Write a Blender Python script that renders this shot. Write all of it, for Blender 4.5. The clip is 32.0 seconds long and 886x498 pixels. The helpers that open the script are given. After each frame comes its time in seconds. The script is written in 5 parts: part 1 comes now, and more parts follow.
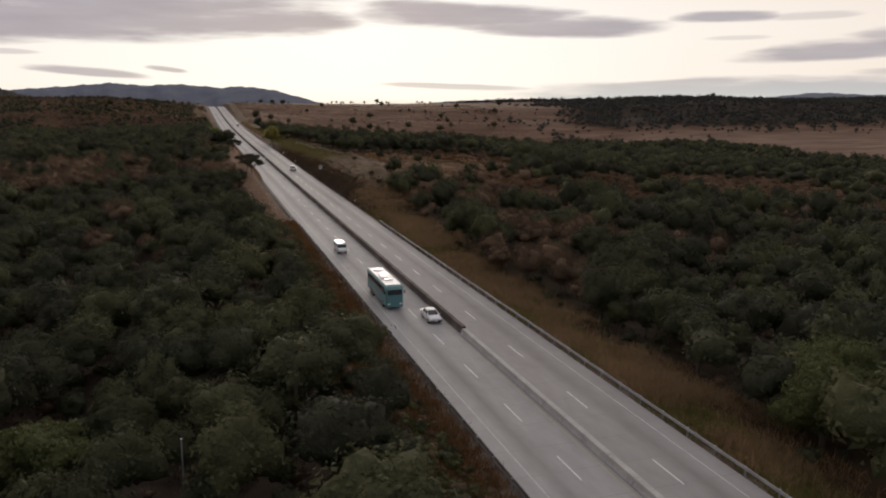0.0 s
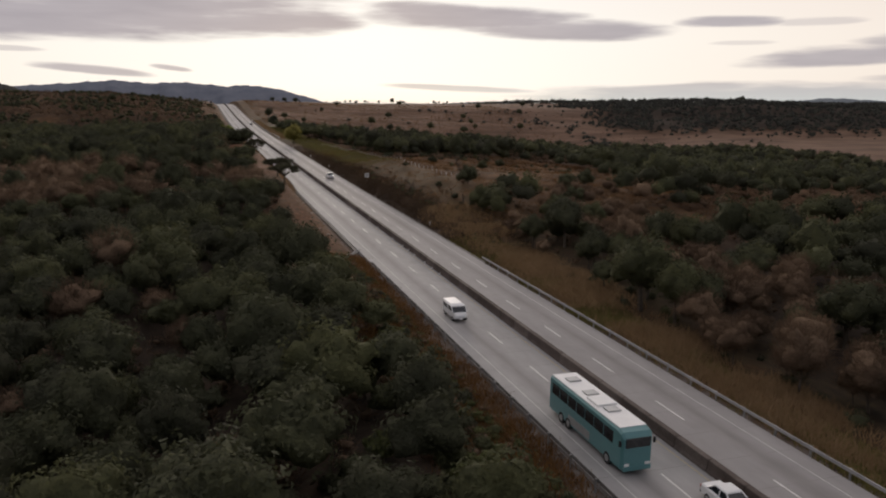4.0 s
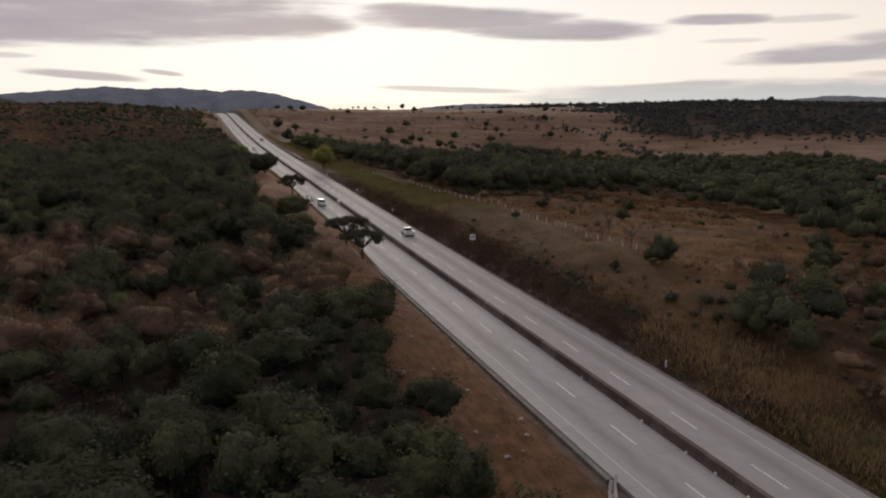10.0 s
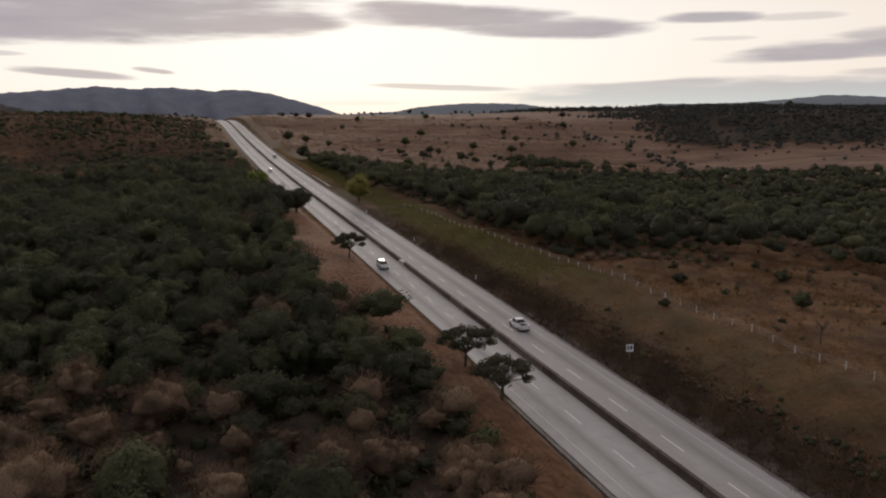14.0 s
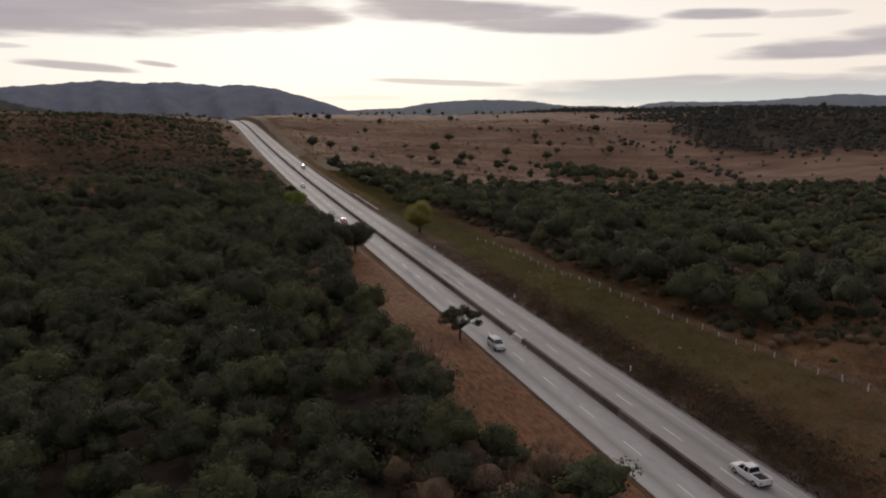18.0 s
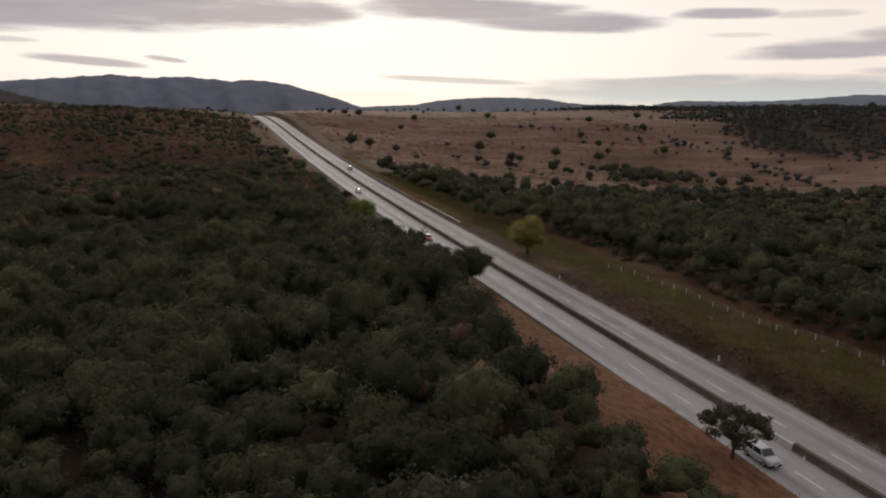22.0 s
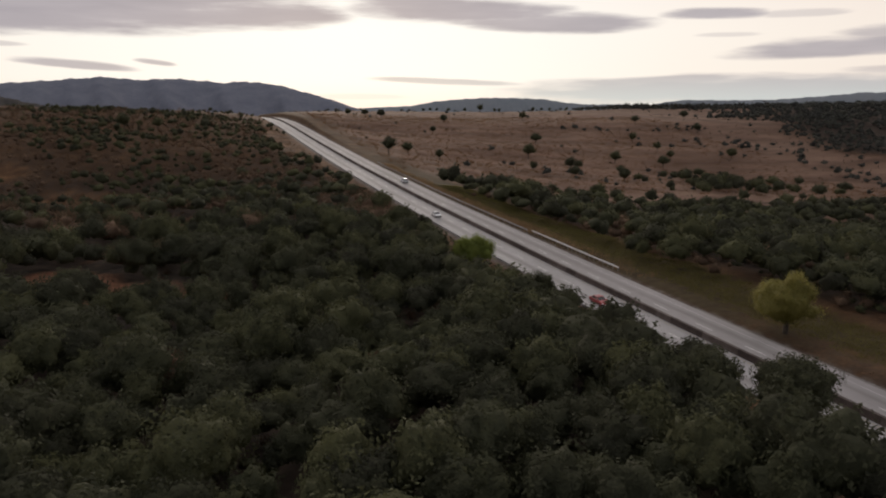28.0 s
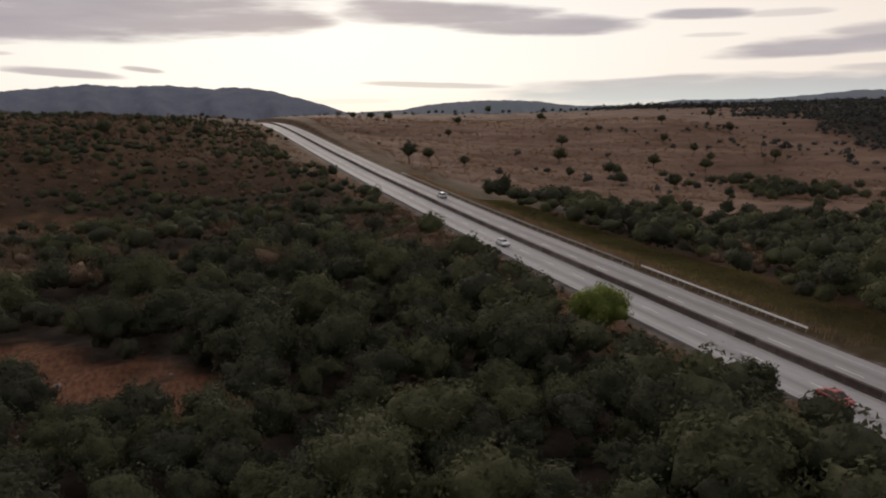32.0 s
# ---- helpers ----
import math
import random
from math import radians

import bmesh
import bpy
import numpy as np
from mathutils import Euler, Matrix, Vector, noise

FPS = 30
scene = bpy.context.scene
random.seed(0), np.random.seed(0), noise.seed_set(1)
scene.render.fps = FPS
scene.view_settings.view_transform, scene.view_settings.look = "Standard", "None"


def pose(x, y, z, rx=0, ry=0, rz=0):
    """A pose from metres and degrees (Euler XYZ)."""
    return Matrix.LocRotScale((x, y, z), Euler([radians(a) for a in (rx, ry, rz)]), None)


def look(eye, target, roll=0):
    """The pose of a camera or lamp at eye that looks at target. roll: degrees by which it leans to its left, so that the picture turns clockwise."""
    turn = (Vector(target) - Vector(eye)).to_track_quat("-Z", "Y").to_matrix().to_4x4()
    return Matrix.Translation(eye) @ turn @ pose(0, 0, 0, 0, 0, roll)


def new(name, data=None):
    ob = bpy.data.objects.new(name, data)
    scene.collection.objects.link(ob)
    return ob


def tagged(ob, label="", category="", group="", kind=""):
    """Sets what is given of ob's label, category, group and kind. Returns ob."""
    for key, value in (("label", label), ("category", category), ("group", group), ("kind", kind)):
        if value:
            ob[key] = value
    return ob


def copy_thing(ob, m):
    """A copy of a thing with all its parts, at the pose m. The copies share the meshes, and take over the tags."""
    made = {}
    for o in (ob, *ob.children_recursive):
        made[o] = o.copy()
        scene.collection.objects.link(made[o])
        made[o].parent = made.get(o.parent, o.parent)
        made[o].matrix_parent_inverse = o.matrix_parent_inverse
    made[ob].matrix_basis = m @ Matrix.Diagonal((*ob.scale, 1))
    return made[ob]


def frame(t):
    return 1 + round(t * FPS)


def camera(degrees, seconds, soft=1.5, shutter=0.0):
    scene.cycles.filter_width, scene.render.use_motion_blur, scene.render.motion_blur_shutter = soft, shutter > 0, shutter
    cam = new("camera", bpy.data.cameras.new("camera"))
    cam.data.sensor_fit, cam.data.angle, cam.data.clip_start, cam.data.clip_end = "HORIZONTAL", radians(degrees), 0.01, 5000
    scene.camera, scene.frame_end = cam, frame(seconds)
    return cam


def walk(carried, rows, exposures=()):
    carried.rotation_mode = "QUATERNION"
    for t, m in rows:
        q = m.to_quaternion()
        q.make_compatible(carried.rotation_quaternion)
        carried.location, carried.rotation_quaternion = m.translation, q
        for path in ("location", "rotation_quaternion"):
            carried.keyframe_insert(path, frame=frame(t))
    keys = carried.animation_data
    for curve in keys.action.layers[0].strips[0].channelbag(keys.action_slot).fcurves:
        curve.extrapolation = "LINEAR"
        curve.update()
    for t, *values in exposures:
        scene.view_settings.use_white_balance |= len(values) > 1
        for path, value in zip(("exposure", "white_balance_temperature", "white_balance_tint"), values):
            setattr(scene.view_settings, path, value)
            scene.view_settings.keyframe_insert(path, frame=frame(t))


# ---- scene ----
cam = camera(59.99, 32.0, soft=2.05)
PATH = [
    (0, pose(-31.33, 0.00, 27.03, 79.97, 0.17, -18.07)),
    (1, pose(-32.06, 13.96, 26.55, 80.06, 0.01, -17.92)),
    (2, pose(-32.84, 27.95, 26.09, 80.08, -0.22, -17.86)),
    (3, pose(-33.84, 42.04, 25.78, 80.07, -0.40, -17.82)),
    (3.5, pose(-34.39, 49.09, 25.68, 80.08, -0.47, -17.80)),
    (4.5, pose(-35.18, 62.72, 25.46, 80.12, -0.44, -17.79)),
    (5.5, pose(-35.92, 75.81, 25.80, 80.16, -0.26, -17.87)),
    (6, pose(-36.40, 82.30, 26.20, 80.16, -0.20, -17.95)),
    (7, pose(-37.43, 95.26, 27.26, 80.17, -0.04, -18.07)),
    (8, pose(-38.39, 107.92, 28.56, 80.15, 0.07, -18.22)),
    (9, pose(-39.35, 120.28, 30.09, 80.11, 0.14, -18.30)),
    (10, pose(-40.52, 132.54, 31.84, 80.19, 0.26, -18.33)),
    (11, pose(-41.94, 144.84, 33.84, 80.26, 0.26, -18.38)),
    (12, pose(-43.56, 156.91, 36.02, 80.20, 0.26, -18.52)),
    (13, pose(-45.50, 168.81, 38.59, 80.13, 0.29, -18.69)),
    (14, pose(-47.75, 180.74, 41.62, 80.03, 0.32, -18.91)),
    (14.5, pose(-48.87, 186.66, 43.17, 79.94, 0.32, -19.06)),
    (15.5, pose(-50.85, 198.41, 46.21, 79.86, 0.34, -19.37)),
    (16.5, pose(-52.58, 210.34, 47.82, 79.81, 0.26, -19.36)),
    (17, pose(-53.46, 216.42, 47.99, 79.79, 0.18, -19.20)),
    (18, pose(-55.33, 228.73, 47.97, 79.69, -0.05, -18.70)),
    (19, pose(-57.52, 241.32, 47.63, 79.57, -0.32, -18.26)),
    (20, pose(-60.11, 254.11, 47.23, 79.53, -0.52, -18.09)),
    (21, pose(-63.03, 267.11, 46.90, 79.52, -0.59, -18.06)),
    (22, pose(-65.98, 280.47, 46.67, 79.51, -0.55, -18.10)),
    (23, pose(-68.47, 294.15, 46.36, 79.51, -0.49, -18.23)),
    (24, pose(-70.38, 308.01, 45.90, 79.52, -0.42, -18.41)),
    (25, pose(-71.79, 321.86, 45.43, 79.55, -0.37, -18.52)),
    (25.5, pose(-72.37, 328.74, 45.20, 79.57, -0.36, -18.58)),
    (26.5, pose(-73.27, 342.29, 44.97, 79.57, -0.30, -18.65)),
    (27.5, pose(-73.64, 355.61, 44.84, 79.58, -0.20, -18.74)),
    (28, pose(-73.74, 362.31, 44.72, 79.61, -0.15, -18.78)),
    (29, pose(-73.82, 375.58, 44.38, 79.65, 0.00, -18.96)),
    (30, pose(-73.84, 388.74, 43.97, 79.73, 0.29, -19.19)),
    (31, pose(-73.83, 401.88, 43.70, 79.81, 0.50, -19.39)),
    (32, pose(-73.83, 415.03, 43.53, 79.86, 0.64, -19.56)),
]
walk(cam, PATH)

# ---------------------------------------------------------------- exposure
scene.view_settings.exposure = 0.0

# ---------------------------------------------------------------- world: dusk sky with long stratus clouds
SUN_AZ, SUN_EL = radians(11.0), radians(9.0)      # azimuth clockwise from +Y


def build_world():
    w = bpy.data.worlds.new("dusk_sky")
    scene.world = w
    w.use_nodes = True
    nt = w.node_tree
    nt.nodes.clear()
    N, L = nt.nodes.new, nt.links.new

    def math_node(op, a, b=None, clamp=False):
        n = N("ShaderNodeMath")
        n.operation, n.use_clamp = op, clamp
        for i, v in enumerate((a, b)):
            if v is None:
                continue
            if isinstance(v, (int, float)):
                n.inputs[i].default_value = v
            else:
                L(v, n.inputs[i])
        return n.outputs[0]

    tc = N("ShaderNodeTexCoord")
    sep = N("ShaderNodeSeparateXYZ")
    L(tc.outputs["Generated"], sep.inputs[0])
    X, Y, Z = sep.outputs
    az = math_node("MULTIPLY", math_node("ARCTAN2", X, Y), 57.29578)
    el = math_node("MULTIPLY", math_node("ARCSINE", Z), 57.29578)
    # wispy warp of the cloud edges, stretched sideways
    comb = N("ShaderNodeCombineXYZ")
    L(math_node("MULTIPLY", az, 0.12), comb.inputs[0])
    L(math_node("MULTIPLY", el, 0.95), comb.inputs[1])
    noi = N("ShaderNodeTexNoise")
    noi.inputs["Scale"].default_value, noi.inputs["Detail"].default_value = 1.25, 8.0
    noi.inputs["Roughness"].default_value = 0.55
    L(comb.outputs[0], noi.inputs["Vector"])
    warp = math_node("SUBTRACT", noi.outputs[0], 0.5)
    # glow round the hidden sun
    da = math_node("SUBTRACT", az, 11.0)
    side = math_node("MULTIPLY", math_node("ADD", math_node("COSINE", math_node("MULTIPLY", da, 0.01745329)), 1.0), 0.5)
    ramp = N("ShaderNodeValToRGB")
    cr = ramp.color_ramp
    stops = [(0.0, (0.90, 0.84, 0.77)), (0.022, (0.975, 0.945, 0.885)), (0.06, (0.985, 0.96, 0.905)), (0.10, (0.95, 0.91, 0.87)),
             (0.16, (0.84, 0.80, 0.79)), (0.4, (0.86, 0.84, 0.86)), (1.0, (0.94, 0.93, 0.97))]
    while len(cr.elements) < len(stops):
        cr.elements.new(0.5)
    for e, (p, c) in zip(cr.elements, stops):
        e.position, e.color = p, (*c, 1)
    L(math_node("DIVIDE", el, 90.0, True), ramp.inputs[0])
    dim = N("ShaderNodeMix")
    dim.data_type, dim.blend_type = "RGBA", "MULTIPLY"
    dim.inputs[0].default_value = 1.0
    L(ramp.outputs[0], dim.inputs[6])
    warm = N("ShaderNodeValToRGB")
    warm.color_ramp.elements[0].color = (0.38, 0.39, 0.44, 1)
    warm.color_ramp.elements[1].color = (1, 1, 1, 1)
    e = warm.color_ramp.elements.new(0.86)
    e.color = (0.90, 0.80, 0.75, 1)
    e = warm.color_ramp.elements.new(0.955)
    e.color = (0.985, 0.93, 0.895, 1)
    L(side, warm.inputs[0])
    L(warm.outputs[0], dim.inputs[7])
    col = dim.outputs[2]
    # (azimuth, elevation, half width, height above, depth below, slope, strength)
    clouds = [(-6.0, 5.95, 17.0, 3.2, 1.22, 0.040, 1.0), (4.2, 6.25, 7.4, 1.15, 0.80, 0.020, 1.0), (20.0, 6.75, 8.3, 1.0, 0.90, -0.050, 1.0),
              (26.8, 6.0, 6.8, 0.75, 0.72, -0.02, 0.95), (17.0, 7.40, 4.6, 0.55, 0.7, -0.02, 1.0), (37.6, 6.30, 3.5, 0.45, 0.32, -0.02, 0.9),
              (43.0, 6.15, 2.8, 0.32, 0.22, 0.0, 0.4), (38.4, 4.95, 2.2, 0.18, 0.14, 0.0, 0.35), (46.5, 3.80, 8.0, 0.85, 0.42, 0.030, 0.9),
              (51.0, 4.75, 5.5, 0.8, 0.7, 0.0, 0.7), (50.5, 2.45, 5.0, 0.32, 0.28, 0.0, 0.5), (41.0, 1.35, 18.0, 1.0, 1.2, 0.012, 0.85),
              (35.0, 2.0, 5.8, 0.32, 0.6, 0.02, 0.8), (19.2, 1.93, 5.6, 0.20, 0.24, -0.036, 0.75), (-6.5, 2.76, 3.9, 0.34, 0.24, -0.070, 0.85),
              (-1.3, 3.03, 1.4, 0.20, 0.17, -0.10, 0.85), (-11.5, 3.95, 2.4, 0.2, 0.16, 0.0, 0.5), (12.6, 0.80, 3.6, 0.24, 0.18, 0.0, 0.35),
              (-32.0, 5.0, 8.0, 1.2, 0.8, 0.0, 0.8), (62.0, 6.0, 9.0, 1.5, 1.1, 0.0, 0.8)]
    mask = None
    for a0, e0, wa, up, down, slope, power in clouds:
        u = math_node("DIVIDE", math_node("SUBTRACT", az, a0), wa)
        lift = math_node("MULTIPLY", math_node("SUBTRACT", az, a0), slope)
        v = math_node("SUBTRACT", math_node("SUBTRACT", el, e0), lift)
        v = math_node("MAXIMUM", math_node("DIVIDE", v, up), math_node("DIVIDE", v, -down))
        d = math_node("ADD", math_node("POWER", math_node("ABSOLUTE", u), 2.6), math_node("POWER", v, 2.0))
        d = math_node("ADD", d, math_node("MULTIPLY", warp, 2.0))
        m = N("ShaderNodeMapRange")
        m.interpolation_type = "SMOOTHSTEP"
        m.inputs[1].default_value, m.inputs[2].default_value = 1.45, 0.25
        m.inputs[3].default_value, m.inputs[4].default_value = 0.0, power
        L(d, m.inputs[0])
        mask = m.outputs[0] if mask is None else math_node("MAXIMUM", mask, m.outputs[0])
    tone = N("ShaderNodeMix")
    tone.data_type = "RGBA"
    tone.inputs[6].default_value, tone.inputs[7].default_value = (0.33, 0.30, 0.335, 1), (0.50, 0.455, 0.48, 1)
    L(noi.outputs[0], tone.inputs[0])
    low = N("ShaderNodeMapRange")
    low.inputs[1].default_value, low.inputs[2].default_value = 2.6, 0.8
    L(el, low.inputs[0])
    cool = N("ShaderNodeMix")
    cool.data_type = "RGBA"
    cool.inputs[7].default_value = (0.52, 0.57, 0.58, 1)
    L(low.outputs[0], cool.inputs[0])
    L(tone.outputs[2], cool.inputs[6])
    mix = N("ShaderNodeMix")
    mix.data_type = "RGBA"
    L(mask, mix.inputs[0])
    L(col, mix.inputs[6])
    L(cool.outputs[2], mix.inputs[7])
    veil = N("ShaderNodeBackground")
    veil.inputs[1].default_value = 1.0
    L(mix.outputs[2], veil.inputs[0])
    sky = N("ShaderNodeTexSky")
    sky.sky_type, sky.sun_disc = "NISHITA", False
    sky.sun_elevation, sky.sun_rotation = SUN_EL, SUN_AZ
    sky.air_density, sky.dust_density, sky.altitude = 1.0, 3.0, 1500.0
    blue = N("ShaderNodeBackground")
    blue.inputs[1].default_value = 0.003
    L(sky.outputs[0], blue.inputs[0])
    add = N("ShaderNodeAddShader")
    L(veil.outputs[0], add.inputs[0])
    L(blue.outputs[0], add.inputs[1])
    out = N("ShaderNodeOutputWorld")
    L(add.outputs[0], out.inputs[0])


build_world()
sun = new("sun", bpy.data.lights.new("sun", "SUN"))
sun.data.energy, sun.data.angle, sun.data.color = 1.1, radians(14), (1.0, 0.86, 0.72)
sun_to = Vector((math.sin(SUN_AZ) * math.cos(SUN_EL), math.cos(SUN_AZ) * math.cos(SUN_EL), math.sin(SUN_EL)))
sun.matrix_world = look((0, 0, 300), Vector((0, 0, 300)) - sun_to)


# ---------------------------------------------------------------- materials
def material(name, colours, scale=1.0, rough=0.8, bump=0.0, fine=8.0, metal=0.0, island=0.0, per_object=0.0, per_plant=0.0, detail=6.0, contrast=(0.3, 0.7), stretch=(1, 1, 1), spec=0.35, leafy=0.0):
    """Two-scale procedural surface: a slow stain and a fine grain choose between the colours."""
    m = bpy.data.materials.new(name)
    m.use_nodes = True
    nt = m.node_tree
    N, L = nt.nodes.new, nt.links.new
    b = nt.nodes["Principled BSDF"]
    geo = N("ShaderNodeNewGeometry")
    mp = N("ShaderNodeMapping")
    mp.inputs["Scale"].default_value = stretch
    L(geo.outputs["Position"], mp.inputs[0])
    slow, grain = N("ShaderNodeTexNoise"), N("ShaderNodeTexNoise")
    for n, s in ((slow, scale), (grain, scale * fine)):
        n.inputs["Scale"].default_value, n.inputs["Detail"].default_value = s, detail
        L(mp.outputs[0], n.inputs["Vector"])
    mixv = N("ShaderNodeMix")
    mixv.inputs[0].default_value = 0.4
    L(slow.outputs[0], mixv.inputs[2])
    L(grain.outputs[0], mixv.inputs[3])
    value = mixv.outputs[0]
    plant = None
    if per_plant:
        plant = N("ShaderNodeAttribute")
        plant.attribute_name = "tone"
        plant = plant.outputs["Fac"]
    for weight, socket in ((island, geo.outputs["Random Per Island"]), (per_plant, plant), (per_object, None)):
        if weight:
            if socket is None:
                socket = N("ShaderNodeObjectInfo").outputs["Random"]
            mx = N("ShaderNodeMix")
            mx.inputs[0].default_value = weight
            L(value, mx.inputs[2])
            L(socket, mx.inputs[3])
            value = mx.outputs[0]
    ramp = N("ShaderNodeValToRGB")
    cr = ramp.color_ramp
    while len(cr.elements) < len(colours):
        cr.elements.new(0.5)
    for i, (e, c) in enumerate(zip(cr.elements, colours)):
        e.position = contrast[0] + (contrast[1] - contrast[0]) * i / max(1, len(colours) - 1)
        e.color = (*c, 1)
    L(value, ramp.inputs[0])
    L(ramp.outputs[0], b.inputs["Base Color"])
    b.inputs["Roughness"].default_value = rough
    b.inputs["Metallic"].default_value = metal
    b.inputs["Specular IOR Level"].default_value = spec
    if bump:
        bn = N("ShaderNodeBump")
        bn.inputs["Strength"].default_value = bump
        bn.inputs["Distance"].default_value = 0.05 if bump < 1 else 0.25
        L(grain.outputs[0], bn.inputs["Height"])
        L(bn.outputs[0], b.inputs["Normal"])
    if leafy:
        # thin leaves let some light through
        glow, both = N("ShaderNodeBsdfTranslucent"), N("ShaderNodeMixShader")
        L(ramp.outputs[0], glow.inputs["Color"])
        both.inputs[0].default_value = leafy
        L(b.outputs[0], both.inputs[1])
        L(glow.outputs[0], both.inputs[2])
        L(both.outputs[0], nt.nodes["Material Output"].inputs["Surface"])
    return m


GREEN = [(0.043, 0.043, 0.031), (0.067, 0.071, 0.041), (0.116, 0.119, 0.055)]
M_oak = material("evergreen_foliage", GREEN, 0.5, 0.8, bump=1.0, fine=7.0, island=0.22, per_object=0.25, contrast=(0.25, 0.8), spec=0.1, leafy=0.25)
M_oak_far = material("woodland_foliage", GREEN, 0.4, 0.85, bump=1.0, fine=8.0, island=0.06, per_plant=0.42, contrast=(0.24, 0.78), spec=0.08, leafy=0.25)
# greyer than GREEN: the ridge wood's distance haze is in this colour
M_upland = material("haze_greyed_foliage", [(0.040, 0.041, 0.037), (0.058, 0.060, 0.052), (0.090, 0.090, 0.072)], 0.3, 0.9, bump=1.0, fine=8.0, per_plant=0.4, contrast=(0.24, 0.78), spec=0.05)
BROWN = [(0.066, 0.046, 0.032), (0.142, 0.098, 0.066), (0.250, 0.174, 0.114)]
M_dry = material("dry_twigs", BROWN, 0.4, 0.95, bump=1.0, fine=8.0, island=0.12, per_object=0.25, contrast=(0.25, 0.78), spec=0.05, leafy=0.15)
M_dry_far = material("dry_scrub", BROWN, 0.3, 0.95, bump=1.0, fine=9.0, island=0.08, per_plant=0.35, contrast=(0.22, 0.80), spec=0.05, leafy=0.15)
M_lime = material("yellow_green_foliage", [(0.165, 0.155, 0.036), (0.255, 0.232, 0.058), (0.355, 0.310, 0.095)], 0.8, 0.6, bump=1.0, island=0.25, contrast=(0.2, 0.8), leafy=0.45)
M_fresh = material("fresh_green_foliage", [(0.115, 0.145, 0.032), (0.185, 0.225, 0.050), (0.260, 0.295, 0.080)], 0.8, 0.65, bump=1.0, island=0.2, contrast=(0.2, 0.8), spec=0.15, leafy=0.4)
M_feather = material("feathery_foliage", [(0.050, 0.056, 0.024), (0.092, 0.102, 0.040), (0.145, 0.150, 0.060)], 0.6, 0.7, bump=1.0, island=0.2, contrast=(0.2, 0.8), spec=0.1, leafy=0.3)
M_thorn = material("thorn_tree_foliage", [(0.046, 0.046, 0.030), (0.075, 0.072, 0.044), (0.118, 0.108, 0.066)], 0.6, 0.8, bump=1.0, island=0.25, contrast=(0.2, 0.8), spec=0.1, leafy=0.35)
M_bark = material("grey_bark", [(0.05, 0.04, 0.03), (0.11, 0.09, 0.07)], 2.0, 0.9, bump=0.6)
M_grass = material("dry_grass", [(0.086, 0.044, 0.017), (0.138, 0.073, 0.027), (0.200, 0.112, 0.045)], 0.12, 0.9, island=0.18, contrast=(0.2, 0.8), spec=0.1, leafy=0.45)
M_straw = material("straw", [(0.085, 0.050, 0.024), (0.125, 0.076, 0.036), (0.17, 0.11, 0.055)], 0.12, 0.9, island=0.1, contrast=(0.2, 0.8), spec=0.1, leafy=0.45)
M_tan = material("tan_grass", [(0.17, 0.112, 0.060), (0.25, 0.170, 0.094), (0.34, 0.240, 0.145)], 0.12, 0.9, island=0.2, contrast=(0.2, 0.8), spec=0.1, leafy=0.45)
M_bank = material("dark_dry_growth", [(0.044, 0.031, 0.020), (0.072, 0.051, 0.033), (0.110, 0.078, 0.050)], 0.12, 0.95, island=0.15, contrast=(0.2, 0.8), spec=0.05, leafy=0.45)
M_green_grass = material("verge_grass", [(0.088, 0.082, 0.028), (0.140, 0.128, 0.043), (0.20, 0.175, 0.066)], 0.12, 0.9, island=0.18, contrast=(0.2, 0.8), spec=0.1, leafy=0.45)
M_concrete = material("pale_concrete", [(0.30, 0.29, 0.28), (0.38, 0.37, 0.355), (0.45, 0.44, 0.42)], 0.5, 0.85, bump=0.2)
# dark tone holds stain and also the shade of the wall's backlit sides
M_barrier = material("stained_shaded_concrete", [(0.045, 0.034, 0.029), (0.080, 0.063, 0.055), (0.13, 0.108, 0.096)], 0.7, 0.9, bump=0.3, per_object=0.3)
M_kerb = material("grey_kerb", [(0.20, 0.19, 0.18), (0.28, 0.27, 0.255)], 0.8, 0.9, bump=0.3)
M_gutter = material("dirty_gutter_concrete", [(0.085, 0.075, 0.066), (0.20, 0.185, 0.17)], 0.6, 0.9, bump=0.3)
M_paint = material("worn_road_paint", [(0.50, 0.49, 0.47), (0.72, 0.71, 0.69)], 1.2, 0.6)
M_line = material("rubbed_road_paint", [(0.34, 0.33, 0.32), (0.52, 0.51, 0.49)], 0.8, 0.7)
M_steel = material("galvanised_steel", [(0.22, 0.22, 0.225), (0.36, 0.36, 0.36)], 0.8, 0.5, metal=0.6)
M_white = material("white_paint", [(0.70, 0.70, 0.69), (0.82, 0.82, 0.80)], 1.0, 0.5)
M_post = material("weathered_whitewash", [(0.40, 0.39, 0.37), (0.58, 0.57, 0.54)], 1.0, 0.8)
M_black = material("black_rubber", [(0.012, 0.012, 0.012), (0.03, 0.03, 0.03)], 3.0, 0.8)
M_glass = material("tinted_glass", [(0.012, 0.015, 0.018), (0.02, 0.024, 0.028)], 1.0, 0.08, spec=0.6)
M_rim = material("wheel_alloy", [(0.3, 0.3, 0.3), (0.45, 0.45, 0.45)], 2.0, 0.35, metal=0.8)
M_rock = material("pale_rock", [(0.16, 0.13, 0.11), (0.30, 0.25, 0.21)], 0.8, 0.9, bump=0.4)
# blue-grey distance haze is mixed into the range's base colour
M_hill = material("haze_tinted_hill", [(0.120, 0.133, 0.165), (0.150, 0.163, 0.196), (0.188, 0.198, 0.228)], 0.012, 1.0, fine=6.0, spec=0.0)
M_shoulder = material("near_wooded_hill", [(0.040, 0.041, 0.042), (0.062, 0.060, 0.056), (0.088, 0.082, 0.074)], 0.03, 1.0, fine=6.0, spec=0.0)
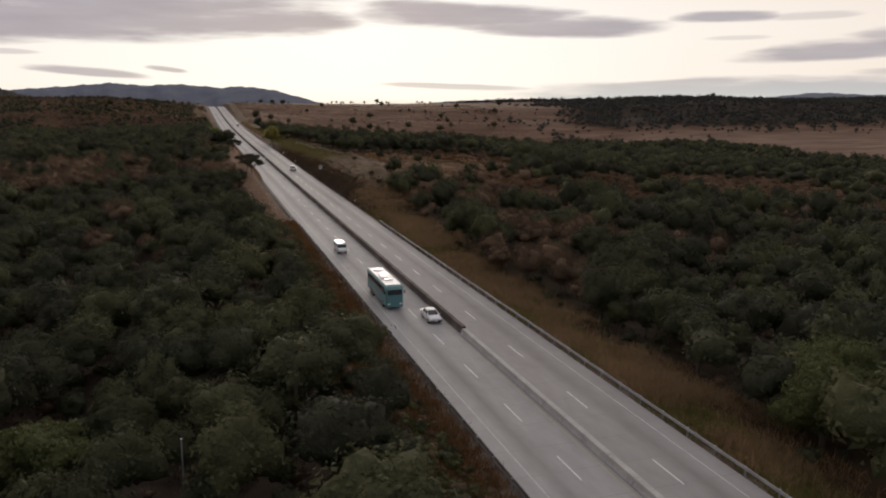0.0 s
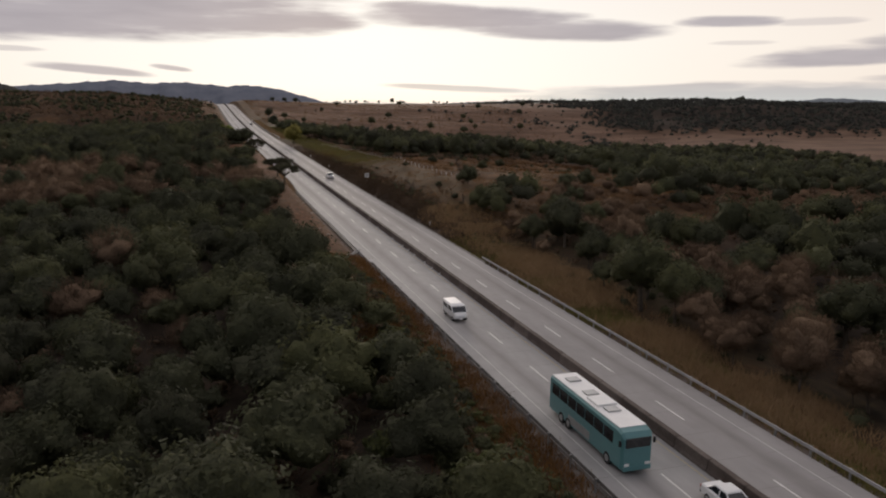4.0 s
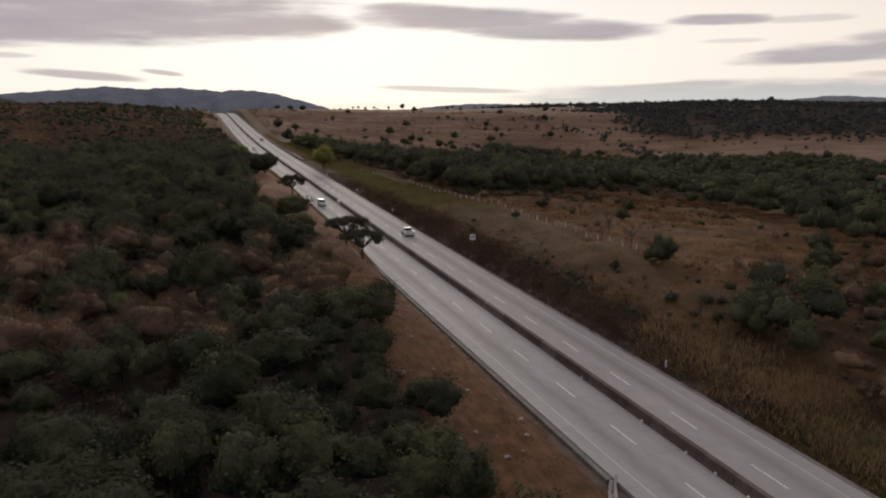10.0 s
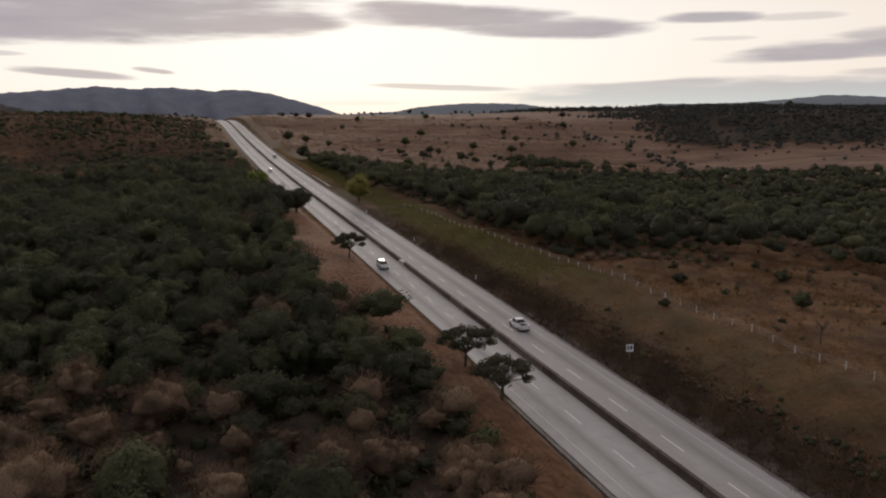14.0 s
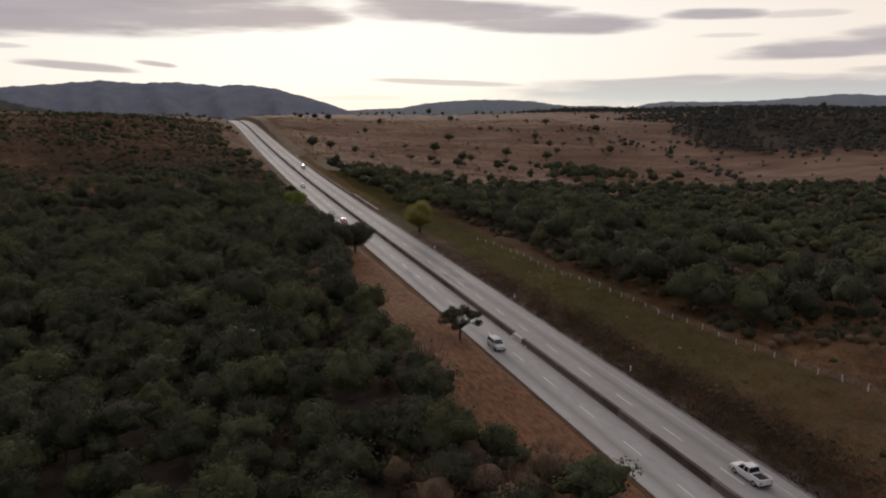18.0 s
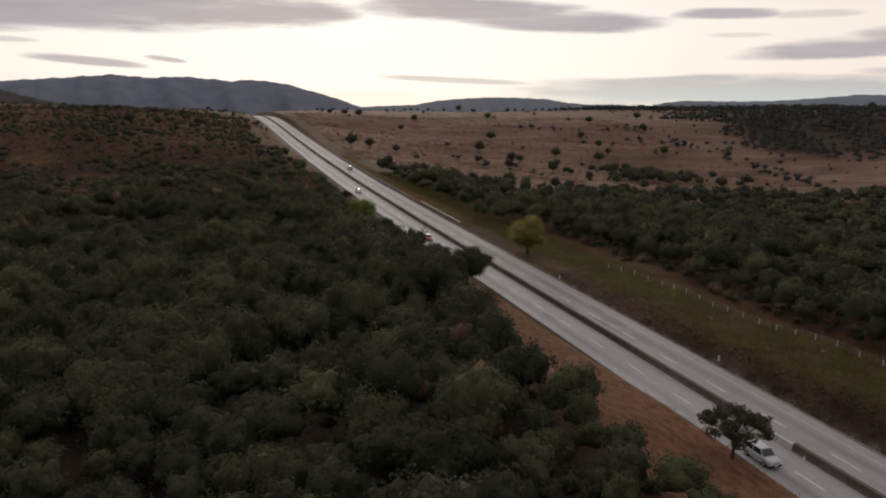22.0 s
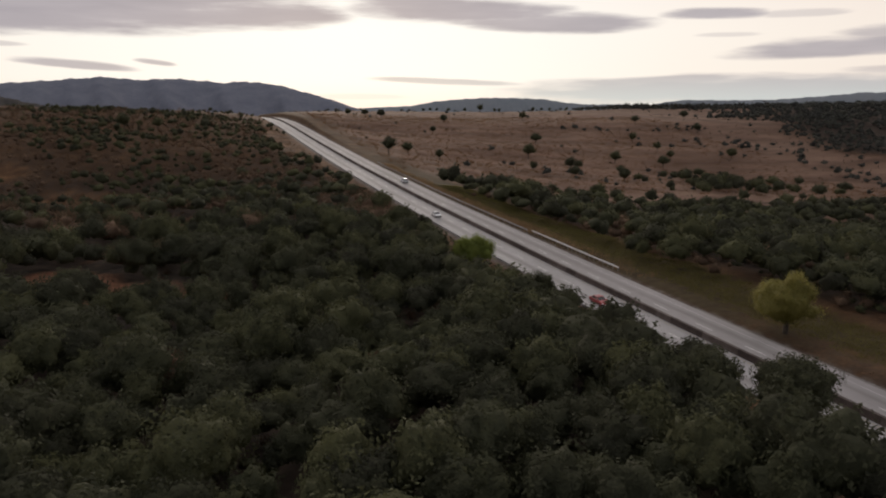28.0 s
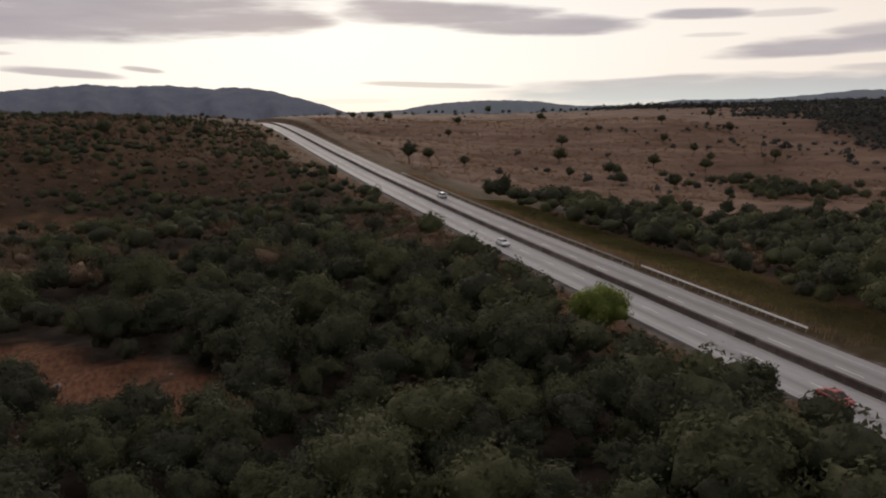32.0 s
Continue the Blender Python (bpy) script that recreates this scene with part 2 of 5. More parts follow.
M_dull = material("dull_dark_steel", [(0.06, 0.055, 0.05), (0.13, 0.125, 0.12)], 0.8, 0.6, metal=0.4)
# paler: the farthest hills carry more haze in their colour
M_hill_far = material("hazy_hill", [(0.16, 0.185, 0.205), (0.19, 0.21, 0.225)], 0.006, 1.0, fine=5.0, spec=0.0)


def paint(name, c):
    return material(name, [tuple(0.85 * v for v in c), c], 1.5, 0.3, spec=0.5)


# ---------------------------------------------------------------- mesh helpers
def mesh_of(name, V, F, mat=None, smooth=False):
    """A mesh from vertex and face arrays (all faces with the same number of corners)."""
    V, F = np.asarray(V, np.float32), np.asarray(F, np.int32)
    k = F.shape[1]
    me = bpy.data.meshes.new(name)
    me.vertices.add(len(V))
    me.vertices.foreach_set("co", V.ravel())
    me.loops.add(F.size)
    me.loops.foreach_set("vertex_index", F.ravel())
    me.polygons.add(len(F))
    me.polygons.foreach_set("loop_start", np.arange(0, F.size, k, dtype=np.int32))
    me.polygons.foreach_set("use_smooth", np.full(len(F), smooth))
    me.update(calc_edges=True)
    if mat:
        me.materials.append(mat)
    return me


def from_bm(name, bm, mat, smooth=False):
    me = bpy.data.meshes.new(name)
    bm.normal_update()
    bm.to_mesh(me)
    bm.free()
    if mat:
        me.materials.append(mat)
    if smooth:
        for p in me.polygons:
            p.use_smooth = True
    return me


def part(name, bm, mat, parent, label="", smooth=False, at=None):
    """Links a bmesh, or a mesh, as one mesh object under a thing or a part."""
    me = bm if isinstance(bm, bpy.types.Mesh) else from_bm(name, bm, mat, smooth)
    ob = new(name, me)
    ob.parent = parent
    if at is not None:
        ob.matrix_basis = at if isinstance(at, Matrix) else Matrix.Translation(at)
    return tagged(ob, label) if label else ob


def box(cx, cy, cz, sx, sy, sz, bevel=0.0, bm=None, turn=None):
    """A box with its centre and full sizes, its edges bevelled."""
    own = bmesh.new()
    bmesh.ops.create_cube(own, size=1)
    bmesh.ops.scale(own, vec=(sx, sy, sz), verts=own.verts)
    if bevel:
        bmesh.ops.bevel(own, geom=own.edges[:], offset=bevel, segments=2, affect="EDGES", profile=0.6)
    if turn is not None:
        bmesh.ops.transform(own, matrix=turn, verts=own.verts)
    bmesh.ops.translate(own, vec=(cx, cy, cz), verts=own.verts)
    if bm is None:
        return own
    tmp = bpy.data.meshes.new("tmp")
    own.to_mesh(tmp)
    own.free()
    bm.from_mesh(tmp)
    bpy.data.meshes.remove(tmp)
    return bm


def tube(points, radii, sides=7, bm=None):
    """A tapered tube through points."""
    bm = bm or bmesh.new()
    rings = []
    for i, (p, r) in enumerate(zip(points, radii)):
        a = Vector(points[max(0, i - 1)])
        c = Vector(points[min(len(points) - 1, i + 1)])
        q = (c - a).to_track_quat("Z", "Y")
        rings.append([bm.verts.new(Vector(p) + q @ Vector((r * math.cos(t), r * math.sin(t), 0)))
                      for t in (2 * math.pi * k / sides for k in range(sides))])
    for a, c in zip(rings, rings[1:]):
        for k in range(sides):
            bm.faces.new((a[k], a[(k + 1) % sides], c[(k + 1) % sides], c[k]))
    bm.faces.new(rings[-1])
    bm.faces.new(rings[0][::-1])
    return bm


def loft(sections, bm=None, cap=True):
    """A skin over rings with the same number of corners."""
    bm = bm or bmesh.new()
    rings = [[bm.verts.new(v) for v in ring] for ring in sections]
    n = len(rings[0])
    for a, c in zip(rings, rings[1:]):
        for k in range(n):
            bm.faces.new((a[k], a[(k + 1) % n], c[(k + 1) % n], c[k]))
    if cap:
        bm.faces.new(rings[0][::-1])
        bm.faces.new(rings[-1])
    return bm


# ---------------------------------------------------------------- the lie of the land
ROAD_Y = [-200, 50, 100, 200, 300, 400, 500, 600, 700, 800, 900, 960, 1020, 1100, 1400, 1800]
ROAD_Z = [-8.2, -1.36, 0, 2.95, 5.8, 8.85, 11.75, 15.3, 20, 25.7, 32, 35, 36.3, 36.2, 30, 20]
_fine_y = np.arange(-300, 1801, 5.0)
_k = np.hanning(17)
_fine_z = np.interp(_fine_y, ROAD_Y, ROAD_Z)
_fine_z[_fine_y < -200] = -8.2 + (_fine_y[_fine_y < -200] + 200) * 0.027
_pad = np.concatenate([_fine_z[0] + 0.135 * np.arange(-8, 0), _fine_z, np.full(8, _fine_z[-1])])
_fine_z = np.convolve(_pad, _k / _k.sum(), "valid")


def road_z(y):
    return np.interp(y, _fine_y, _fine_z)


LAND_Y = [-60, 100, 170, 230, 300, 350, 400, 480, 590, 660, 750, 850, 950, 1200]
LEFT_X = [-13, -30, -60, -110, -200, -400, -900]
LEFT = [[-1.0, -0.6, 0.2, 2.6, 3.8, 4.1, 2.6, -0.6, -1.0, -1.0, 0.4, 1.5, 2.0, 2.0],
        [-3.0, -2.2, 0.7, 3.4, 5.4, 4.9, 2.8, -1.4, -2.5, -3.0, 1.5, 3.5, 4.0, 3.0],
        [-4.0, -3.2, 0.4, 2.8, 4.2, 3.6, 1.8, -1.8, -4.0, -6.0, 4.0, 9.0, 6.0, 3.0],
        [-4.5, -4.0, -1.0, 1.0, 2.0, 1.5, 0.0, -2.0, -5.0, -7.0, 7.0, 13.0, 7.0, 4.0],
        [-5.0, -5.0, -3.0, -2.0, -2.0, -2.5, -3.0, -3.0, -4.0, -5.0, 6.0, 12.0, 9.0, 6.0],
        [-5.0, -5.0, -4.0, -3.0, -3.0, -3.5, -4.0, -3.0, -2.0, 0.0, 10.0, 16.0, 20.0, 20.0],
        [5.0, 5.0, 5.0, 6.0, 6.0, 7.0, 8.0, 10.0, 12.0, 14.0, 18.0, 24.0, 28.0, 34.0]]
RIGHT_X = [13, 26, 50, 90, 150, 250, 400, 700]
RIGHT = [[-1.2, -0.8, 0.3, 2.6, 2.2, 1.4, 0.6, 0.1, -0.6, -0.8, 0.0, 1.5, 3.5, 4.0],
         [-3.5, -2.6, 0.2, 5.0, 4.6, 2.8, 1.0, 0.0, -1.6, -2.0, -1.0, 0.5, 4.5, 5.0],
         [-6.0, -5.0, -0.5, 4.2, 3.8, 2.2, 0.6, -1.0, -6.0, -6.0, -5.0, -2.5, 3.5, 6.0],
         [-8.0, -6.0, -2.0, 1.5, 1.0, 0.0, -1.5, -5.0, -12.0, -12.0, -10.0, -5.0, 1.5, 6.5],
         [-8.0, -7.0, -5.0, -3.0, -4.0, -5.5, -8.0, -12.0, -16.0, -17.0, -16.0, -8.0, 0.0, 6.5],
         [-8.0, -8.0, -8.0, -8.0, -10.0, -12.0, -14.0, -16.0, -19.0, -21.0, -23.0, -11.0, -2.0, 6.0],
         [-8.0, -9.0, -10.0, -11.0, -13.0, -14.0, -15.0, -17.0, -20.0, -23.0, -25.0, -13.0, 0.0, 8.0],
         [-5.0, -6.0, -8.0, -9.0, -10.0, -11.0, -12.0, -14.0, -17.0, -19.0, -18.0, -6.0, 6.0, 12.0]]


def _blend(t):
    return t * t * (3 - 2 * t)


def _table(xs, rows, x, y):
    """Smooth reading of a table of offsets; x grows away from the road."""
    rows, xs, ys = np.array(rows), np.array(xs, float), np.array(LAND_Y, float)
    x, y = np.clip(x, xs[0], xs[-1]), np.clip(y, ys[0], ys[-1])
    i, j = np.clip(np.searchsorted(xs, x) - 1, 0, len(xs) - 2), np.clip(np.searchsorted(ys, y) - 1, 0, len(ys) - 2)
    u, v = (x - xs[i]) / (xs[i + 1] - xs[i]), _blend((y - ys[j]) / (ys[j + 1] - ys[j]))
    a = rows[i, j] * (1 - v) + rows[i, j + 1] * v
    b = rows[i + 1, j] * (1 - v) + rows[i + 1, j + 1] * v
    return a * (1 - u) + b * u


def ripple(x, y):
    """Uneven ground: sums of crossing waves."""
    s = 0
    for k, (w, a) in enumerate(((37.0, 0.7), (19.0, 0.42), (9.3, 0.22), (4.7, 0.10))):
        t = 1.1 + 1.7 * k
        s = s + a * (np.sin((x * math.cos(t) + y * math.sin(t)) / w * 6.283 + k) * np.sin((x * math.sin(t + .8) - y * math.cos(t + .8)) / w * 5.1 + 2 * k))
    return s


def ground_z(x, y):
    """Height of the land at a plan position."""
    x, y = np.asarray(x, float), np.asarray(y, float)
    base = road_z(y)
    off = np.where(x < 0, _table([-v for v in LEFT_X], LEFT, -x, y), _table(RIGHT_X, RIGHT, x, y))
    d = np.abs(x)
    rim = np.where(x < 0, np.interp(y, [265, 292, 450, 480], [9.3, 8.5, 8.5, 9.2]), 9.3)
    t = np.clip((d - rim) / (13.2 - rim), 0, 1)
    near = -0.35 + (off + 0.35) * _blend(t)
    away = np.clip((d - 13) / 30, 0, 1)
    far = np.clip((y - 1250) / 1500, 0, 1)
    z = base + near + ripple(x, y) * (0.12 * t + 0.9 * away)
    z = z + np.clip((d - 120) / 300, 0, 1) * 3.0 * np.sin(x / 71.0 + 1) * np.sin(y / 93.0)
    # beyond the crest the land sinks to a low plain
    return z * (1 - far) + far * -10 - np.clip((-y - 60) / 400, 0, 1) * 12 * (d > 13)


def gz(x, y):
    return float(ground_z(x, y))


# ---------------------------------------------------------------- ground
RED_STRIP = [(-60, 0.1), (150, 0.2), (165, 0.5), (210, 0.6), (265, 0.6), (295, 0.75), (400, 0.8), (430, 0.4), (470, 0.15), (1200, 0.1)]
CLEARINGS = [(-76, 507, 10), (-86, 517, 11), (-72, 496, 4), (-98, 529, 11), (-100, 521, 9), (-100, 656, 15), (-114, 666, 13), (-46, 470, 3), (-88, 560, 6),
             (-70, 600, 6), (-45, 330, 2.5), (-120, 590, 7), (-140, 700, 10), (-62, 640, 5)]


def smooth_step(a, b, v):
    return _blend(np.clip((v - a) / (b - a), 0, 1))


def forest_edge(y):
    """x at which the wood begins beside the road."""
    return np.interp(y, [-60, 60, 140, 165, 175, 193, 211, 226, 242, 260, 292, 306, 320, 366, 385, 400, 415, 430, 460, 478, 490, 560, 640, 700, 750, 800, 900],
                     [-15.5, -15.5, -15.5, -16, -21, -19, -20, -17, -20, -18.5, -20.5, -24.5, -25, -25, -24.5, -21, -18.5, -14, -14, -15, -18.5, -18, -16, -17, -23, -26, -24])


def belt_edge(x):
    """y at which the wooded hollow right of the road gives way to the pale upland."""
    return np.interp(x, [20, 60, 110, 150, 190, 220, 250, 280, 310, 345, 400, 700], [645, 648, 642, 632, 605, 562, 540, 512, 482, 405, 330, 100])


def clearing(x, y):
    c = np.zeros_like(np.asarray(x, float))
    for a, b, r in CLEARINGS:
        d = np.hypot(x - a, y - b) / r + 0.25 * np.sin(x * 0.7 + y * 0.4) + 0.15 * np.sin(y * 1.1 - x * 0.3)
        c = np.maximum(c, 1 - smooth_step(0.7, 1.2, d))
    return c


def ground_material():
    m = material("land", [(0.036, 0.019, 0.010), (0.082, 0.045, 0.022), (0.148, 0.084, 0.042)], 0.16, 0.95, bump=0.5, fine=10.0, spec=0.1, contrast=(0.36, 0.64))
    nt = m.node_tree
    N, L = nt.nodes.new, nt.links.new
    b = nt.nodes["Principled BSDF"]
    base = b.inputs["Base Color"].links[0].from_socket
    geo = N("ShaderNodeNewGeometry")
    tex = N("ShaderNodeTexNoise")
    tex.inputs["Scale"].default_value, tex.inputs["Detail"].default_value = 0.45, 8.0
    L(geo.outputs["Position"], tex.inputs["Vector"])
    for name, dark, light in (("litter", (0.024, 0.019, 0.015), (0.060, 0.044, 0.032)), ("plain", (0.082, 0.050, 0.034), (0.205, 0.132, 0.092)),
                              ("verge", (0.028, 0.022, 0.011), (0.062, 0.047, 0.022)), ("soil", (0.080, 0.036, 0.020), (0.185, 0.090, 0.053)),
                              ("gravel", (0.06, 0.05, 0.045), (0.15, 0.13, 0.115))):
        at = N("ShaderNodeAttribute")
        at.attribute_name = name
        col = N("ShaderNodeMix")
        col.data_type = "RGBA"
        col.inputs[6].default_value, col.inputs[7].default_value = (*dark, 1), (*light, 1)
        cv = N("ShaderNodeMapRange")
        cv.inputs[1].default_value, cv.inputs[2].default_value = 0.32, 0.68
        if name == "soil":
            # furrows and tyre marks along the verge
            mp = N("ShaderNodeMapping")
            mp.inputs["Scale"].default_value = (1.5, 0.5, 0.0)
            L(geo.outputs["Position"], mp.inputs[0])
            furrow = N("ShaderNodeTexNoise")
            furrow.inputs["Scale"].default_value, furrow.inputs["Detail"].default_value = 1.0, 6.0
            L(mp.outputs[0], furrow.inputs["Vector"])
            L(furrow.outputs[0], cv.inputs[0])
        elif name == "plain":
            # long low terraces and grazed streaks across the slope
            mp = N("ShaderNodeMapping")
            mp.inputs["Scale"].default_value = (0.012, 0.055, 0.0)
            mp.inputs["Rotation"].default_value = (0, 0, radians(14))
            L(geo.outputs["Position"], mp.inputs[0])
            streak = N("ShaderNodeTexNoise")
            streak.inputs["Scale"].default_value, streak.inputs["Detail"].default_value, streak.inputs["Roughness"].default_value = 1.0, 9.0, 0.65
            L(mp.outputs[0], streak.inputs["Vector"])
            L(streak.outputs[0], cv.inputs[0])
        else:
            L(tex.outputs[0], cv.inputs[0])
        L(cv.outputs[0], col.inputs[0])
        # ragged edges: the weight is pushed about by the noise
        e = N("ShaderNodeMath")
        e.operation = "MULTIPLY_ADD"
        e.inputs[1].default_value, e.inputs[2].default_value = 1.6, -0.8
        L(tex.outputs[0], e.inputs[0])
        s = N("ShaderNodeMath")
        s.operation, s.use_clamp = "ADD", True
        L(at.outputs["Fac"], s.inputs[0])
        k = N("ShaderNodeMath")
        k.operation = "MULTIPLY"
        L(e.outputs[0], k.inputs[0])
        w = N("ShaderNodeMath")
        w.operation = "MULTIPLY"
        L(at.outputs["Fac"], w.inputs[0])
        inv = N("ShaderNodeMath")
        inv.operation = "SUBTRACT"
        inv.inputs[0].default_value = 1.0
        L(at.outputs["Fac"], inv.inputs[1])
        L(inv.outputs[0], w.inputs[1])
        four = N("ShaderNodeMath")
        four.operation = "MULTIPLY"
        four.inputs[1].default_value = 4.0
        L(w.outputs[0], four.inputs[0])
        L(four.outputs[0], k.inputs[1])
        L(k.outputs[0], s.inputs[1])
        mx = N("ShaderNodeMix")
        mx.data_type = "RGBA"
        L(s.outputs[0], mx.inputs[0])
        L(base, mx.inputs[6])
        L(col.outputs[2], mx.inputs[7])
        base = mx.outputs[2]
    L(base, b.inputs["Base Color"])
    return m


def spaced(limits):
    """Grid lines: (start, stop, step) runs joined."""
    out = []
    for a, b, s in limits:
        out += list(np.arange(a, b, s))
    return np.array(out + [limits[-1][1]], float)


def build_ground():
    gx = spaced([(-4200, -1400, 400), (-1400, -400, 60), (-400, -140, 16), (-140, -30, 3), (-30, -9, 1.0), (-9, 9, 6), (9, 34, 1.0), (34, 160, 4), (160, 500, 12), (500, 1400, 45), (1400, 4200, 400)])
    gy = spaced([(-700, -60, 80), (-60, 30, 10), (30, 560, 2.6), (560, 1000, 6), (1000, 1400, 20), (1400, 4900, 250)])
    X, Y = np.meshgrid(gx, gy)
    Z = ground_z(X, Y)
    n, m = X.shape
    V = np.stack([X, Y, Z], -1).reshape(-1, 3)
    i = np.arange(n * m).reshape(n, m)
    F = np.stack([i[:-1, :-1], i[:-1, 1:], i[1:, 1:], i[1:, :-1]], -1).reshape(-1, 4)
    me = mesh_of("ground", V, F, ground_material(), True)
    x, y = V[:, 0], V[:, 1]
    d = np.abs(x)
    edge = forest_edge(y)
    left_wood = smooth_step(0, 4, edge - x) * (1 - smooth_step(640, 760, y) * 0.75) * (1 - clearing(x, y))
    right_wood = smooth_step(30, 44, x) * smooth_step(330, 400, y) * (1 - smooth_step(-4, 20, y - belt_edge(x))) + smooth_step(16, 26, x) * (1 - smooth_step(150, 230, y))
    foot = smooth_step(9.2, 9.9, x) * (1 - smooth_step(14.5, 19.0, x + 1.2 * np.sin(y / 5))) * smooth_step(165, 178, y) * (1 - smooth_step(430, 480, y))
    ridge_wood = smooth_step(0, 30, x - np.interp(y, [790, 822, 899, 1153], [430, 392, 420, 600])) * smooth_step(790, 812, y) * (1 - smooth_step(1000, 1300, x))
    layers = {
        "litter": np.clip(left_wood + right_wood + 0.6 * foot + ridge_wood, 0, 1),
        "plain": smooth_step(-6, 26, y - belt_edge(x)) * smooth_step(14, 30, x) * (1 - ridge_wood),
        "verge": smooth_step(9, 10, -x) * smooth_step(-3, 3, x - edge) * np.interp(y, [-60, 150, 270, 300], [0.4, 0.75, 0.75, 0]) + (1 - foot) * smooth_step(9, 11, x) * (1 - smooth_step(24, 36, x)) * np.interp(y, [-60, 160, 200, 300, 340, 640, 760], [0.45, 0.4, 0.45, 0.55, 0.9, 0.9, 0.3]),
        "soil": np.clip(smooth_step(7.4, 8.4, -x) * smooth_step(-3, 3, x - edge) * np.interp(y, *zip(*RED_STRIP)) + clearing(x, y) * smooth_step(450, 480, y) * (y < 585), 0, 1),
        "gravel": (1 - smooth_step(9.4, 11.2, d)) * 0.9 * np.where(x < 0, 1 - 0.9 * smooth_step(268, 292, y) * (1 - smooth_step(450, 480, y)), 1),
    }
    for name, w in layers.items():
        a = me.attributes.new(name, "FLOAT", "POINT")
        a.data.foreach_set("value", w.astype(np.float32))
    tagged(new("ground", me), "rolling dry land of brown grass, litter and red soil", "ground", kind="structure")


build_ground()


def road_left(y):
    """x of the pavement's ragged left edge, where the verge has crept over the shoulder."""
    return np.interp(y, [-120, 265, 292, 450, 480, 1100], [-8.85, -8.8, -7.7, -7.7, -8.6, -8.8])


def strip(name, x0, x1, y0, y1, lift, mat, step=6.0, thick=0.0, cols=2):
    """A ribbon that follows the road's rise, with a skirt when thick."""
    ys = np.arange(y0, y1 + step * 0.5, step)
    xs = np.linspace(x0, x1, cols)
    if thick:
        xs = np.concatenate([[x0], xs, [x1]])
    V, rows = [], len(ys)
    for y in ys:
        z = float(road_z(y)) + lift
        for k, x in enumerate(xs):
            if x0 == -9.1:
                x = max(x, float(road_left(y)))
            V.append((x, y, z - (thick if thick and k in (0, len(xs) - 1) else 0)))
    n = len(xs)
    F = [(r * n + k, r * n + k + 1, (r + 1) * n + k + 1, (r + 1) * n + k) for r in range(rows - 1) for k in range(n - 1)]
    return mesh_of(name, V, F, mat)


def road_material(name, tone):
    """Worn concrete pavement: slab joints, wheel tracks along the lanes, patches and stains."""
    m = material(name, [tuple(0.80 * c for c in tone), tone, tuple(1.18 * c for c in tone)], 0.12, 0.8, bump=0.15, fine=9.0, stretch=(1, 0.35, 1))
    nt = m.node_tree
    N, L = nt.nodes.new, nt.links.new
    b = nt.nodes["Principled BSDF"]
    base = b.inputs["Base Color"].links[0].from_socket
    geo = N("ShaderNodeNewGeometry")
    sep = N("ShaderNodeSeparateXYZ")
    L(geo.outputs["Position"], sep.inputs[0])

    def calc(op, a, c=None, clamp=False):
        n = N("ShaderNodeMath")
        n.operation, n.use_clamp = op, clamp
        for i, v in enumerate((a, c)):
            if v is None:
                continue
            if isinstance(v, (int, float)):
                n.inputs[i].default_value = v
            else:
                L(v, n.inputs[i])
        return n.outputs[0]

    # oil-darkened band in the middle of the driven lane
    ax = calc("ABSOLUTE", sep.outputs[0])
    track = calc("SUBTRACT", 1.0, calc("DIVIDE", calc("ABSOLUTE", calc("SUBTRACT", ax, 5.45)), 1.25), True)
    longn = N("ShaderNodeTexNoise")
    mp = N("ShaderNodeMapping")
    mp.inputs["Scale"].default_value = (0.5, 0.022, 0.0)
    L(geo.outputs["Position"], mp.inputs[0])
    L(mp.outputs[0], longn.inputs["Vector"])
    longn.inputs["Scale"].default_value, longn.inputs["Detail"].default_value = 1.0, 4.0
    wear = calc("MULTIPLY", track, calc("MULTIPLY", longn.outputs[0], 0.95))
    # transverse and lengthwise joints of the slabs
    jy = calc("LESS_THAN", calc("ABSOLUTE", calc("SUBTRACT", calc("FRACT", calc("DIVIDE", sep.outputs[1], 4.5)), 0.5)), 0.008)
    wear = calc("MAXIMUM", wear, calc("MULTIPLY", jy, 0.35))
    mx = N("ShaderNodeMix")
    mx.data_type = "RGBA"
    L(wear, mx.inputs[0])
    L(base, mx.inputs[6])
    mx.inputs[7].default_value = (0.12, 0.11, 0.105, 1)
    L(mx.outputs[2], b.inputs["Base Color"])
    return m


M_road_l = road_material("light_concrete_pavement", (0.300, 0.294, 0.289))
M_road_r = road_material("worn_concrete_pavement", (0.268, 0.257, 0.252))
ROAD_END = 1080
road = tagged(new("road", None), "straight grey concrete dual carriageway climbing to a crest", "road", kind="structure")
part("carriageway", strip("carriageway", -9.1, -0.45, -120, ROAD_END, 0.0, M_road_l, thick=0.5, cols=6), None, road, "pale concrete carriageway for oncoming traffic")
part("carriageway", strip("carriageway", 0.45, 8.9, -120, ROAD_END, 0.0, M_road_r, thick=0.5, cols=6), None, road, "grey concrete carriageway with darker wheel tracks")
part("median_base", strip("median_base", -0.46, 0.46, -120, ROAD_END, -0.01, M_kerb, thick=0.3), None, road)
for x, y0, y1 in ((-7.25, -120, 290), (-7.25, 455, ROAD_END), (7.15, -120, ROAD_END)):
    part("edge_line", strip("edge_line", x - 0.06, x + 0.06, y0, y1, 0.006, M_line, 3.0), None, road, "worn white edge line")
M_yellow = material("faded_yellow_paint", [(0.34, 0.28, 0.16), (0.46, 0.40, 0.26)], 1.0, 0.7)
